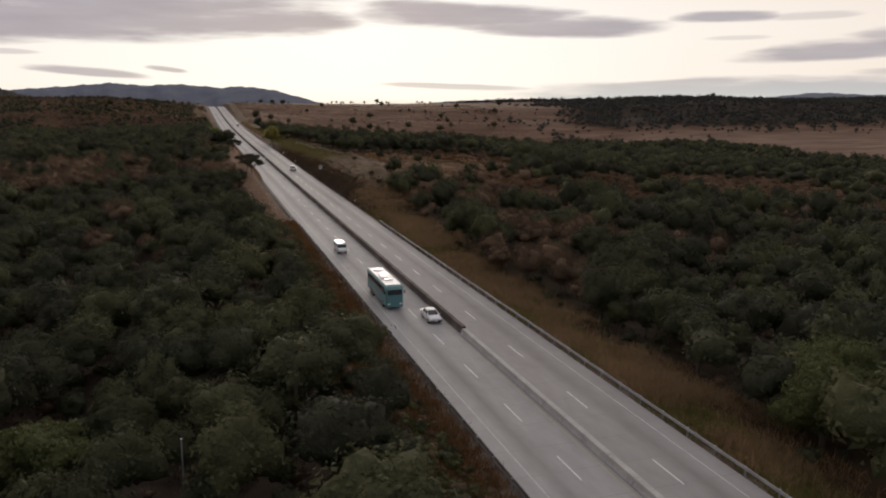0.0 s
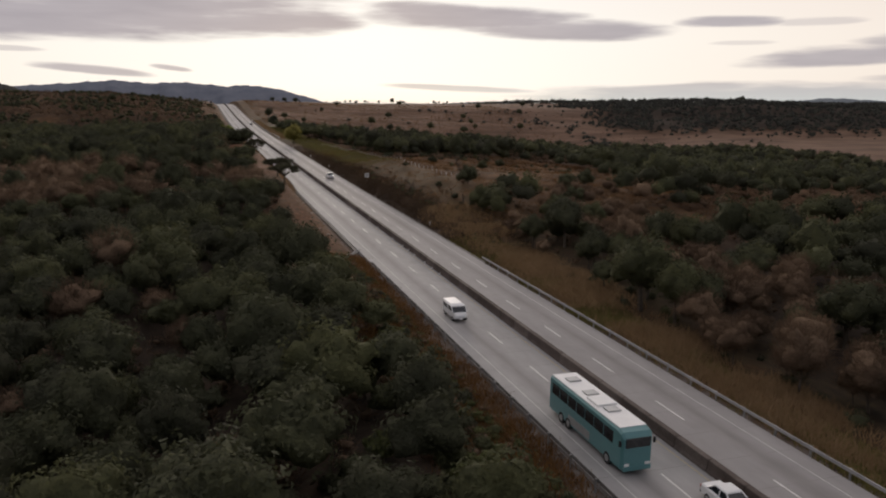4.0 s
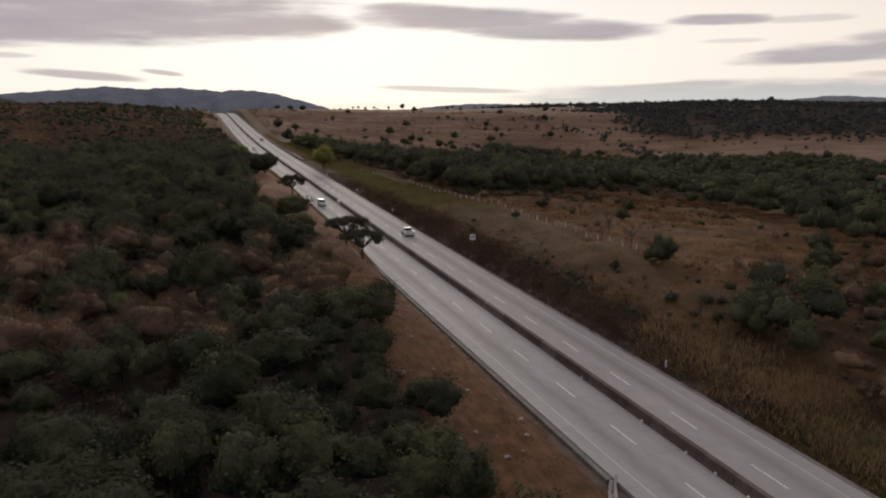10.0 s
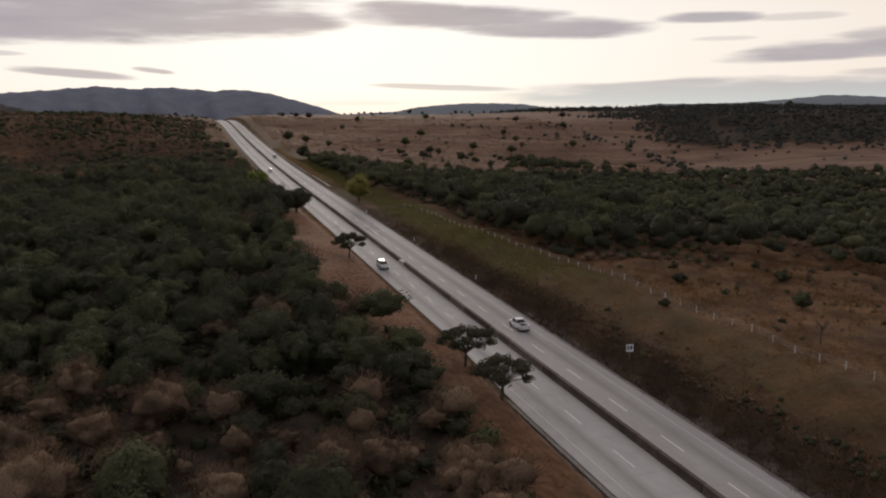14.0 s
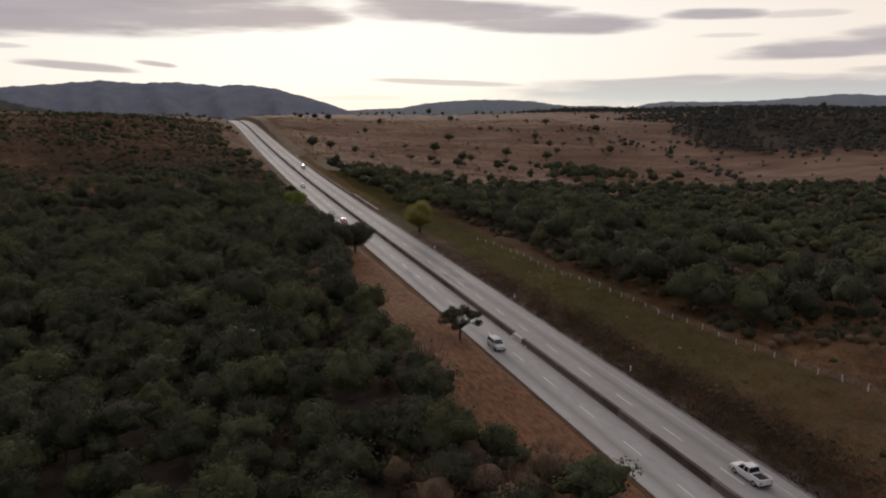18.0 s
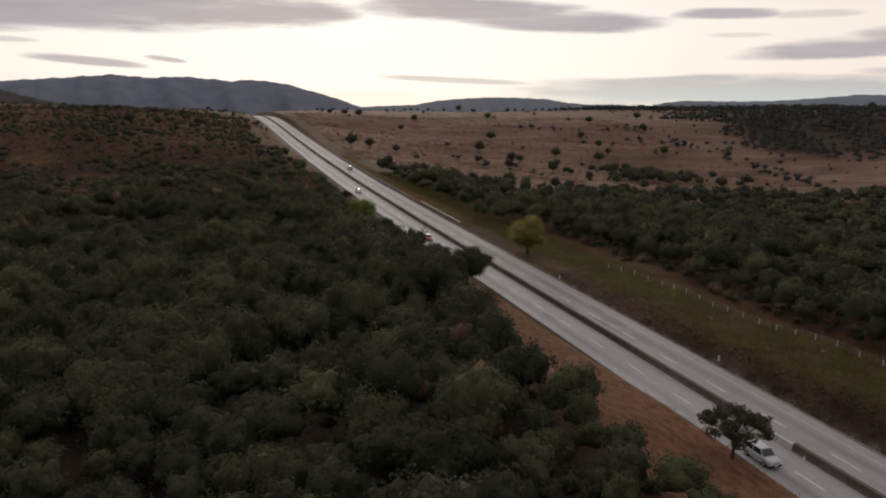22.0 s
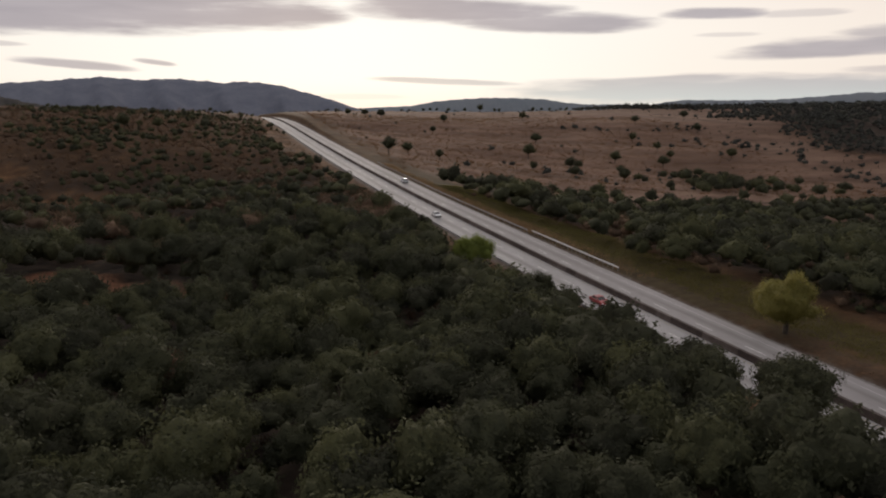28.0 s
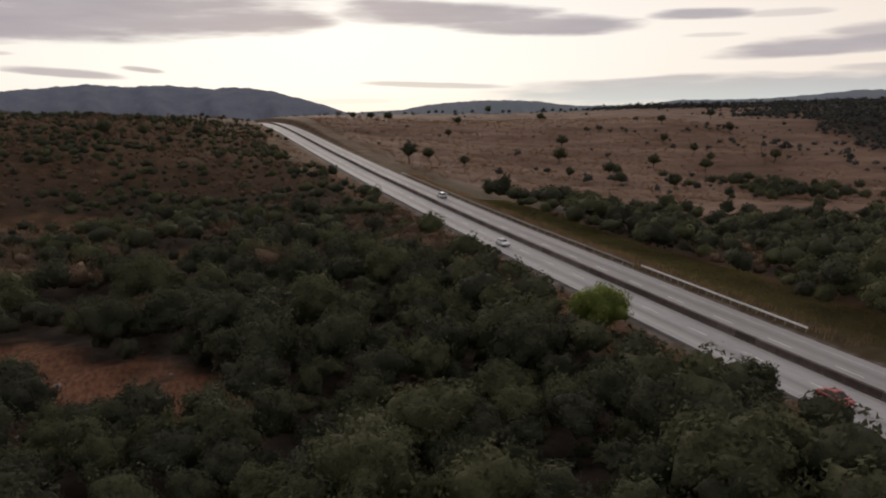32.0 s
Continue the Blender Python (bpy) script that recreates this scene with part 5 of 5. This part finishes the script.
def roadside_scrub():
    """Low bushes between the left guardrail and the wood, and thorn scrub over the dry field."""
    r = np.random.RandomState(91)
    n = 900
    y = r.uniform(40, 177, n)
    x = -11.0 - np.abs(r.normal(0, 2.6, n))
    s = r.uniform(0.12, 0.34, n) * np.interp(-x, [11, 13, 17], [0.6, 1.15, 1.7])
    k = (x > forest_edge(y) - 2.5) & (r.uniform(size=n) < np.interp(y, [150, 168, 177], [1, 0.8, 0.5]))
    rows = np.stack([x, y, ground_z(x, y) + s * 0.8, s, r.uniform(0, 6, n)], 1)[k]
    u = r.uniform(size=len(rows))
    joined("roadside_scrub", LOW, rows[u < 0.45], M_feather, "low olive green bushes beside the guardrail", "scrub")
    joined("roadside_scrub", MID, rows[(u >= 0.45) & (u < 0.68)], M_oak_far, "low dark green bushes beside the guardrail", "scrub")
    joined("roadside_scrub", MID_DRY, rows[u >= 0.68], M_dry_far, "low rust brown scrub beside the guardrail", "scrub")
    n = 420
    y = r.uniform(440, 640, n)
    x = -10.8 - np.abs(r.normal(0, 3.0, n))
    s = r.uniform(0.14, 0.36, n) * np.interp(-x, [11, 13, 18], [0.5, 1.0, 1.7])
    k = x > forest_edge(y) - 2
    rows = np.stack([x, y, ground_z(x, y) + s * 0.8, s, r.uniform(0, 6, n)], 1)[k]
    u = r.uniform(size=len(rows))
    joined("roadside_scrub", LOW, rows[u < 0.6], M_oak_far, "low dark bushes below the road edge", "scrub")
    joined("roadside_scrub", MID_DRY, rows[u >= 0.6], M_dry_far, "low brown scrub below the road edge", "scrub")
    n = 1500
    x, y = r.uniform(22, 150, n), r.uniform(195, 345, n)
    k = (patch(x, y, 14, 3.3) + r.uniform(-.25, .25, n) > 0.5) & (y + 0.3 * x < 350) & ((x < 55) | (y > 225)) & (x > np.interp(y, [195, 240, 345], [18, 34, 33]))
    x, y = x[k], y[k]
    s = 0.12 + 0.4 * r.beta(1.2, 3.0, len(x))
    rows = np.stack([x, y, ground_z(x, y) + s * 0.8, s, r.uniform(0, 6, len(x))], 1)
    u = r.uniform(size=len(x)) < 0.22
    joined("field_scrub", MID, rows[u], M_oak_far, "small dark bushes dotted over the dry field", "scrub")
    joined("field_scrub", LOW_DRY, rows[~u], M_dry_far, "low leafless scrub dotted over the dry field", "scrub")


roadside_scrub()


# ---------------------------------------------------------------- rocks
def rock(x, y, s, seed):
    bm = bmesh.new()
    bmesh.ops.create_icosphere(bm, subdivisions=2, radius=s)
    r = random.Random(seed)
    for v in bm.verts:
        v.co *= 1 + r.uniform(-0.18, 0.18)
        v.co.z *= 0.6
    t = tagged(new("rock", from_bm("rock", bm, M_rock)), "pale weathered rock lying on the dry ground", "rock", "rocks")
    t.location = (x, y, gz(x, y) + s * 0.15)


rr = random.Random(8)
for k in range(26):
    rock(rr.uniform(-21, -12), rr.uniform(185, 235), rr.uniform(0.12, 0.32), k)
for k in range(14):
    rock(rr.uniform(15, 34), rr.uniform(330, 440), rr.uniform(0.15, 0.4), 50 + k)
for k in range(16):
    rock(rr.uniform(-92, -62), rr.uniform(495, 520), rr.uniform(0.2, 0.6), 80 + k)


# ---------------------------------------------------------------- fence, sign, markers, pole
fence = tagged(new("fence", None), "line of white painted concrete fence posts with wire", "fence")
POST = from_bm("post", box(0, 0, 0.40, 0.13, 0.13, 1.3, 0.03), M_post)
fy = np.arange(240, 436, 4.2)
fx = np.interp(fy, [240, 300, 381, 417, 436], [31, 30, 27.8, 27.5, 24])
tops = []
for k, (a, b) in enumerate(zip(fx, fy)):
    zz = gz(a, b)
    part("post", POST, None, fence, at=Matrix.Translation((a, b, zz)) @ Matrix.Rotation(0.06 * math.sin(k * 2.3), 4, "X"))
    tops.append(Vector((a, b, zz)))
for h in (0.45, 0.8, 1.15):
    part("wire", tube([p + Vector((0, 0, h)) for p in tops], [0.012] * len(tops), 4), M_steel, fence)


def road_sign(x, y):
    s = tagged(new("road_sign", None), "small white rectangular road sign with dark bars on a post", "sign")
    s.location = (x, y, gz(x, y))
    s.rotation_euler = (0, 0, radians(-8))
    part("post", box(0, 0, 0.9, 0.08, 0.08, 2.4, 0.01), M_steel, s)
    part("panel", box(0, -0.06, 1.75, 1.1, 0.03, 1.1, 0.012), M_white, s, "white sign panel")
    for k, (dx, w) in enumerate(((-0.24, 0.26), (0.2, 0.3))):
        part("dark_bar", box(dx, -0.08, 1.8, w, 0.012, 0.55, 0.004), M_black, s)


road_sign(11.9, 272.6)


def marker(x, y):
    m = tagged(new("marker_post", None), "slim white kilometre marker post at the road edge", "marker post", "marker posts")
    m.location = (x, y, gz(x, y))
    part("shaft", box(0, 0, 0.35, 0.26, 0.12, 1.1, 0.03), M_white, m)
    part("dark_band", box(0, -0.065, 0.72, 0.22, 0.012, 0.12, 0.003), M_black, m)


for a, b in ((10.7, 375.7), (10.4, 205), (10.6, 330), (10.4, 430)):
    marker(a, b)
pole = tagged(new("utility_pole", None), "pale bare metal pole rising out of the scrub", "pole")
pole.location = (-33.2, 56.0, gz(-33.2, 56))
part("shaft", tube([(0, 0, -0.3), (0, 0, 3.5), (0, 0, 7.2)], [0.09, 0.075, 0.06], 8), M_steel, pole)
part("cap", box(0, 0, 7.22, 0.18, 0.18, 0.08, 0.02), M_steel, pole)


# ---------------------------------------------------------------- distant hills
def ridge(name, label, mat, line, dist, depth=700.0, seed=0, base=-40.0):
    """A long hill; line lists azimuths with the crest's height there."""
    n, rows = 260, 9
    t = np.linspace(0, 1, n)
    deg = line[0][0] + (line[-1][0] - line[0][0]) * t
    a = np.radians(deg)
    crest = np.interp(deg, *zip(*line))
    k = np.hanning(5)
    crest = np.convolve(np.pad(crest, 2, mode="edge"), k / k.sum(), "valid")
    r = np.random.RandomState(seed)
    for w in (23.0, 47.0, 90.0):
        crest = crest + (np.maximum(crest, 20) * 0.045 / w ** 0.45) * np.sin(t * w * 6.283 + r.uniform(0, 6))
    V = []
    for j in range(rows):
        s = j / (rows - 1)
        rise = math.sin(s * math.pi / 2) ** 1.2
        gully = 0.10 * np.sin(t * 61 + 3 * s) + 0.06 * np.sin(t * 131 + 5 * s)
        d = dist - depth * (1 - s) * (1 + gully)
        z = base + (crest - base) * rise * (1 + 0.15 * gully * (1 - s))
        V.append(np.stack([np.sin(a) * d - 40, np.cos(a) * d, z], -1))
    V.append(np.stack([np.sin(a) * (dist + 250) - 40, np.cos(a) * (dist + 250), np.full(n, base)], -1))
    V = np.concatenate(V)
    i = np.arange((rows + 1) * n).reshape(rows + 1, n)
    F = np.stack([i[:-1, :-1], i[:-1, 1:], i[1:, 1:], i[1:, :-1]], -1).reshape(-1, 4)
    tagged(new(name, mesh_of(name, V, F, mat, True)), label, "hill", kind="structure")


ridge("backdrop_range", "long wooded mountain range on the horizon, tinted blue grey for haze", M_hill, [(-24, 60), (-16, 110), (-12.5, 130), (-10.2, 139), (-8.9, 147), (-7.4, 155), (-6, 165), (-4.5, 173), (-3.4, 164), (-2.3, 162), (-0.8, 170), (1, 162), (2.4, 153), (3.7, 162), (4.7, 155), (5.8, 147), (7.3, 119), (8.4, 99), (9.5, 76), (10.9, 42), (13, -20)], 4000, seed=2)
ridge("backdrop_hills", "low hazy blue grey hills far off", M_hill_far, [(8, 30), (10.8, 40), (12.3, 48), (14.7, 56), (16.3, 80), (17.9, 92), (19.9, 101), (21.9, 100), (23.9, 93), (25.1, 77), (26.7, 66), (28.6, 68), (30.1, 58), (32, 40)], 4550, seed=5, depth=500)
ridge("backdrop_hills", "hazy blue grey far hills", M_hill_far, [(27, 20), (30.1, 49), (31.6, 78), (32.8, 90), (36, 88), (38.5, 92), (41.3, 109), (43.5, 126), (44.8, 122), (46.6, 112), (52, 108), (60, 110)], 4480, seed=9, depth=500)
ridge("backdrop_shoulder", "dark wooded hill shoulder behind the wood", M_shoulder, [(-24, 92), (-16, 84), (-11.1, 74), (-9.7, 61), (-8.3, 51), (-7.3, 46), (-6, 32), (-5, 15)], 1600, depth=300, seed=4)


# ---------------------------------------------------------------- vehicles
def wheel(x, y, r, width, parent):
    w = part("wheel", tube([(x - width / 2, y, r), (x - width * 0.35, y, r), (x + width * 0.35, y, r), (x + width / 2, y, r)], [r * 0.9, r, r, r * 0.9], 18), M_black, parent)
    s = 1 if x > 0 else -1
    part("rim", tube([(x + s * width * 0.40, y, r), (x + s * (width / 2 + 0.012), y, r)], [r * 0.6, r * 0.55], 12), M_rim, w)


def ring8(y, half, z0, z1, e=0.12):
    return [(-half + e, y, z0), (half - e, y, z0), (half, y, z0 + e), (half, y, z1 - e), (half - e, y, z1), (-half + e, y, z1), (-half, y, z1 - e), (-half, y, z0 + e)]


def car(name, label, mat, x, y, turn, stations, cabin, wheels, length, half, lights=True, bed=None):
    """Road car: lofted body, glazed cabin with a painted roof, wheels and lamps. It looks along +y."""
    c = tagged(new(name, None), label, "vehicle", "vehicles on the road")
    c.matrix_basis = on_road(x, y, 0.0, turn)
    part("body", loft([ring8(yy, hw, z0, z1) for yy, hw, z0, z1 in stations]), mat, c)
    b0, b1, t0, t1, zb, zt, hb, ht = cabin
    part("glass_cabin", loft([[(-hb, b0, zb), (hb, b0, zb), (hb, b1, zb), (-hb, b1, zb)], [(-ht, t0, zt), (ht, t0, zt), (ht, t1, zt), (-ht, t1, zt)]]), M_glass, c, "dark tinted glazing")
    part("roof", loft([[(-ht - .03, t0 - .04, zt - .02), (ht + .03, t0 - .04, zt - .02), (ht + .03, t1 + .04, zt - .02), (-ht - .03, t1 + .04, zt - .02)],
                       [(-ht - .02, t0, zt + .05), (ht + .02, t0, zt + .05), (ht + .02, t1, zt + .05), (-ht - .02, t1, zt + .05)],
                       [(-ht + .12, t0 + .15, zt + .09), (ht - .12, t0 + .15, zt + .09), (ht - .12, t1 - .15, zt + .09), (-ht + .12, t1 - .15, zt + .09)]]), mat, c)
    mid = (b0 + b1) / 2
    for s in (-1, 1):
        for yb, yt in ((b0, t0), (mid, (t0 + t1) / 2), (b1, t1)):
            part("pillar", tube([(s * (hb + 0.005), yb, zb - .02), (s * (ht + 0.01), yt, zt)], [0.05, 0.045], 5), mat, c)
        part("mirror", box(s * (half + 0.08), b1 - 0.15, zb + 0.08, 0.18, 0.10, 0.13, 0.03), mat, c)
        part("headlight", box(s * (half - 0.28), length / 2 - 0.03, 0.66, 0.36, 0.10, 0.15, 0.03), M_white, c)
        part("tail_light", box(s * (half - 0.16), -length / 2 + 0.03, 0.80, 0.20, 0.10, 0.2, 0.03), M_tail, c)
    part("bumper", box(0, length / 2 - 0.02, 0.40, half * 1.8, 0.14, 0.2, 0.05), M_black, c)
    part("bumper", box(0, -length / 2 + 0.02, 0.42, half * 1.8, 0.14, 0.2, 0.05), M_black, c)
    part("number_plate", box(0, length / 2 + 0.06, 0.45, 0.4, 0.02, 0.14, 0.004), M_white, c)
    for wy, wr in wheels:
        for s in (-1, 1):
            wheel(s * (half - 0.10), wy, wr, 0.22, c)
    if bed:
        y0, y1, z1 = bed
        part("cargo_bed", box(0, (y0 + y1) / 2, z1 - 0.02, half * 1.62, y1 - y0, 0.08, 0.01), M_black, c, "open black cargo bed")
        for s in (-1, 1):
            part("bed_side", box(s * (half - 0.08), (y0 + y1) / 2, z1 + 0.10, 0.14, y1 - y0, 0.32, 0.03), mat, c)
        part("tailgate", box(0, y0 + 0.03, z1 + 0.10, half * 1.9, 0.12, 0.32, 0.03), mat, c)
    return c


M_tail = paint("red_lamp", (0.30, 0.02, 0.015))
P_white, P_red, P_silver = paint("white_car_paint", (0.72, 0.73, 0.73)), paint("red_car_paint", (0.33, 0.02, 0.02)), paint("silver_car_paint", (0.45, 0.46, 0.47))


def sedan(name, label, mat, x, y, turn):
    st = [(-2.2, 0.72, 0.42, 0.86), (-2.1, 0.80, 0.30, 1.0), (-1.2, 0.86, 0.24, 1.02), (0.2, 0.87, 0.22, 0.98), (1.1, 0.86, 0.24, 0.94), (1.9, 0.82, 0.28, 0.84), (2.18, 0.70, 0.38, 0.72)]
    car(name, label, mat, x, y, turn, st, (-1.6, 1.0, -0.95, 0.25, 0.94, 1.40, 0.78, 0.60), ((-1.3, 0.31), (1.32, 0.31)), 4.4, 0.87)


def suv(name, label, mat, x, y, turn):
    st = [(-2.3, 0.80, 0.45, 1.05), (-2.22, 0.88, 0.34, 1.15), (-1.2, 0.92, 0.3, 1.16), (0.6, 0.92, 0.28, 1.12), (1.3, 0.91, 0.3, 1.06), (2.0, 0.88, 0.34, 1.0), (2.28, 0.76, 0.42, 0.86)]
    car(name, label, mat, x, y, turn, st, (-2.15, 1.15, -1.9, 0.5, 1.10, 1.68, 0.84, 0.68), ((-1.4, 0.37), (1.4, 0.37)), 4.6, 0.92)


def pickup(name, label, mat, x, y, turn):
    st = [(-2.6, 0.82, 0.5, 0.88), (-2.5, 0.90, 0.42, 0.92), (-0.75, 0.92, 0.36, 0.94), (-0.6, 0.92, 0.34, 1.12), (0.8, 0.92, 0.34, 1.12), (1.5, 0.91, 0.36, 1.08), (2.35, 0.88, 0.4, 1.0), (2.6, 0.76, 0.46, 0.86)]
    car(name, label, mat, x, y, turn, st, (-0.62, 1.35, -0.45, 0.7, 1.08, 1.68, 0.82, 0.66), ((-1.6, 0.38), (1.65, 0.38)), 5.2, 0.92, bed=(-2.56, -0.68, 0.95))


def van(name, label, mat, x, y, turn):
    st = [(-2.35, 0.78, 0.42, 1.80), (-2.25, 0.84, 0.32, 1.90), (0.5, 0.85, 0.3, 1.90), (1.2, 0.83, 0.3, 1.75), (1.75, 0.81, 0.32, 1.15), (2.15, 0.78, 0.36, 1.0), (2.35, 0.66, 0.44, 0.82)]
    car(name, label, mat, x, y, turn, st, (-1.95, 1.84, -1.85, 1.22, 1.14, 1.72, 0.865, 0.865), ((-1.4, 0.33), (1.5, 0.33)), 4.7, 0.84)


def bus(x, y, turn):
    b = tagged(new("coach", None), "teal coach with a pale roof and dark windows", "bus", "vehicles on the road")
    b.matrix_basis = on_road(x, y, 0.0, turn)
    m_body = paint("grey_teal_coach_paint", (0.10, 0.24, 0.25))
    st = [(-6.0, 1.12, 0.45, 3.15), (-5.85, 1.25, 0.35, 3.35), (5.2, 1.25, 0.35, 3.38), (5.7, 1.24, 0.35, 3.25), (5.98, 1.10, 0.42, 2.9)]
    part("body", loft([ring8(yy, hw, z0, z1, 0.16) for yy, hw, z0, z1 in st]), m_body, b)
    part("roof", box(0, -0.3, 3.40, 2.2, 11.0, 0.08, 0.03), M_white, b, "off white roof")
    for yy in (-4.2, -1.2, 2.2):
        part("roof_hatch", box(0, yy, 3.49, 1.1, 0.9, 0.14, 0.04), M_rim, b)
    part("air_unit", box(0, 0.6, 3.52, 1.7, 1.8, 0.2, 0.06), M_white, b)
    part("windscreen", box(0, 5.93, 2.2, 2.05, 0.12, 1.35, 0.05, turn=Matrix.Rotation(radians(-7), 4, "X")), M_glass, b)
    for s in (-1, 1):
        for k in range(7):
            part("side_window", box(s * 1.245, -4.75 + 1.45 * k, 2.45, 0.03, 1.36, 0.95, 0.012), M_glass, b)
        part("luggage_flap", box(s * 1.25, -0.6, 0.95, 0.025, 3.6, 0.7, 0.01), M_rim, b)
        part("mirror", box(s * 1.42, 5.85, 2.5, 0.16, 0.16, 0.42, 0.04), M_black, b)
        part("headlight", box(s * 0.85, 5.98, 0.85, 0.4, 0.1, 0.2, 0.03), M_white, b)
        part("tail_light", box(s * 0.95, -6.0, 1.1, 0.2, 0.08, 0.4, 0.02), M_tail, b)
        for wy in (-3.6, -2.35, 3.9):
            wheel(s * 1.12, wy, 0.5, 0.3, b)
    part("bumper", box(0, 5.98, 0.55, 2.3, 0.16, 0.35, 0.06), m_body, b)


bus(-5.5, 107, 180)
sedan("sedan", "white saloon car driving in the inner lane", P_white, -2.1, 95, 180)
van("van", "white passenger van on the pale carriageway", P_white, -5.5, 142, 180)
pickup("pickup_truck", "white pickup truck with an open black bed", P_white, 5.2, 296, 0)
suv("estate_car", "silver estate car beside the umbrella tree", P_silver, -5.5, 347, 180)
sedan("sedan", "white saloon car on the far climb", P_white, -5.4, 569, 180)
sedan("sedan", "red saloon car on the pale carriageway", P_red, -5.8, 477, 180)
suv("estate_car", "small white car far up the climbing road", P_white, 5.4, 640, 0)

# the models from which the copies were made stand with the rest of the wood
for k, ob in enumerate(OAKS + DRYS):
    a, b = -78 - 3.0 * k, 250 + 9.0 * k
    ob.matrix_basis = Matrix.Translation((a, b, gz(a, b) - 0.1))
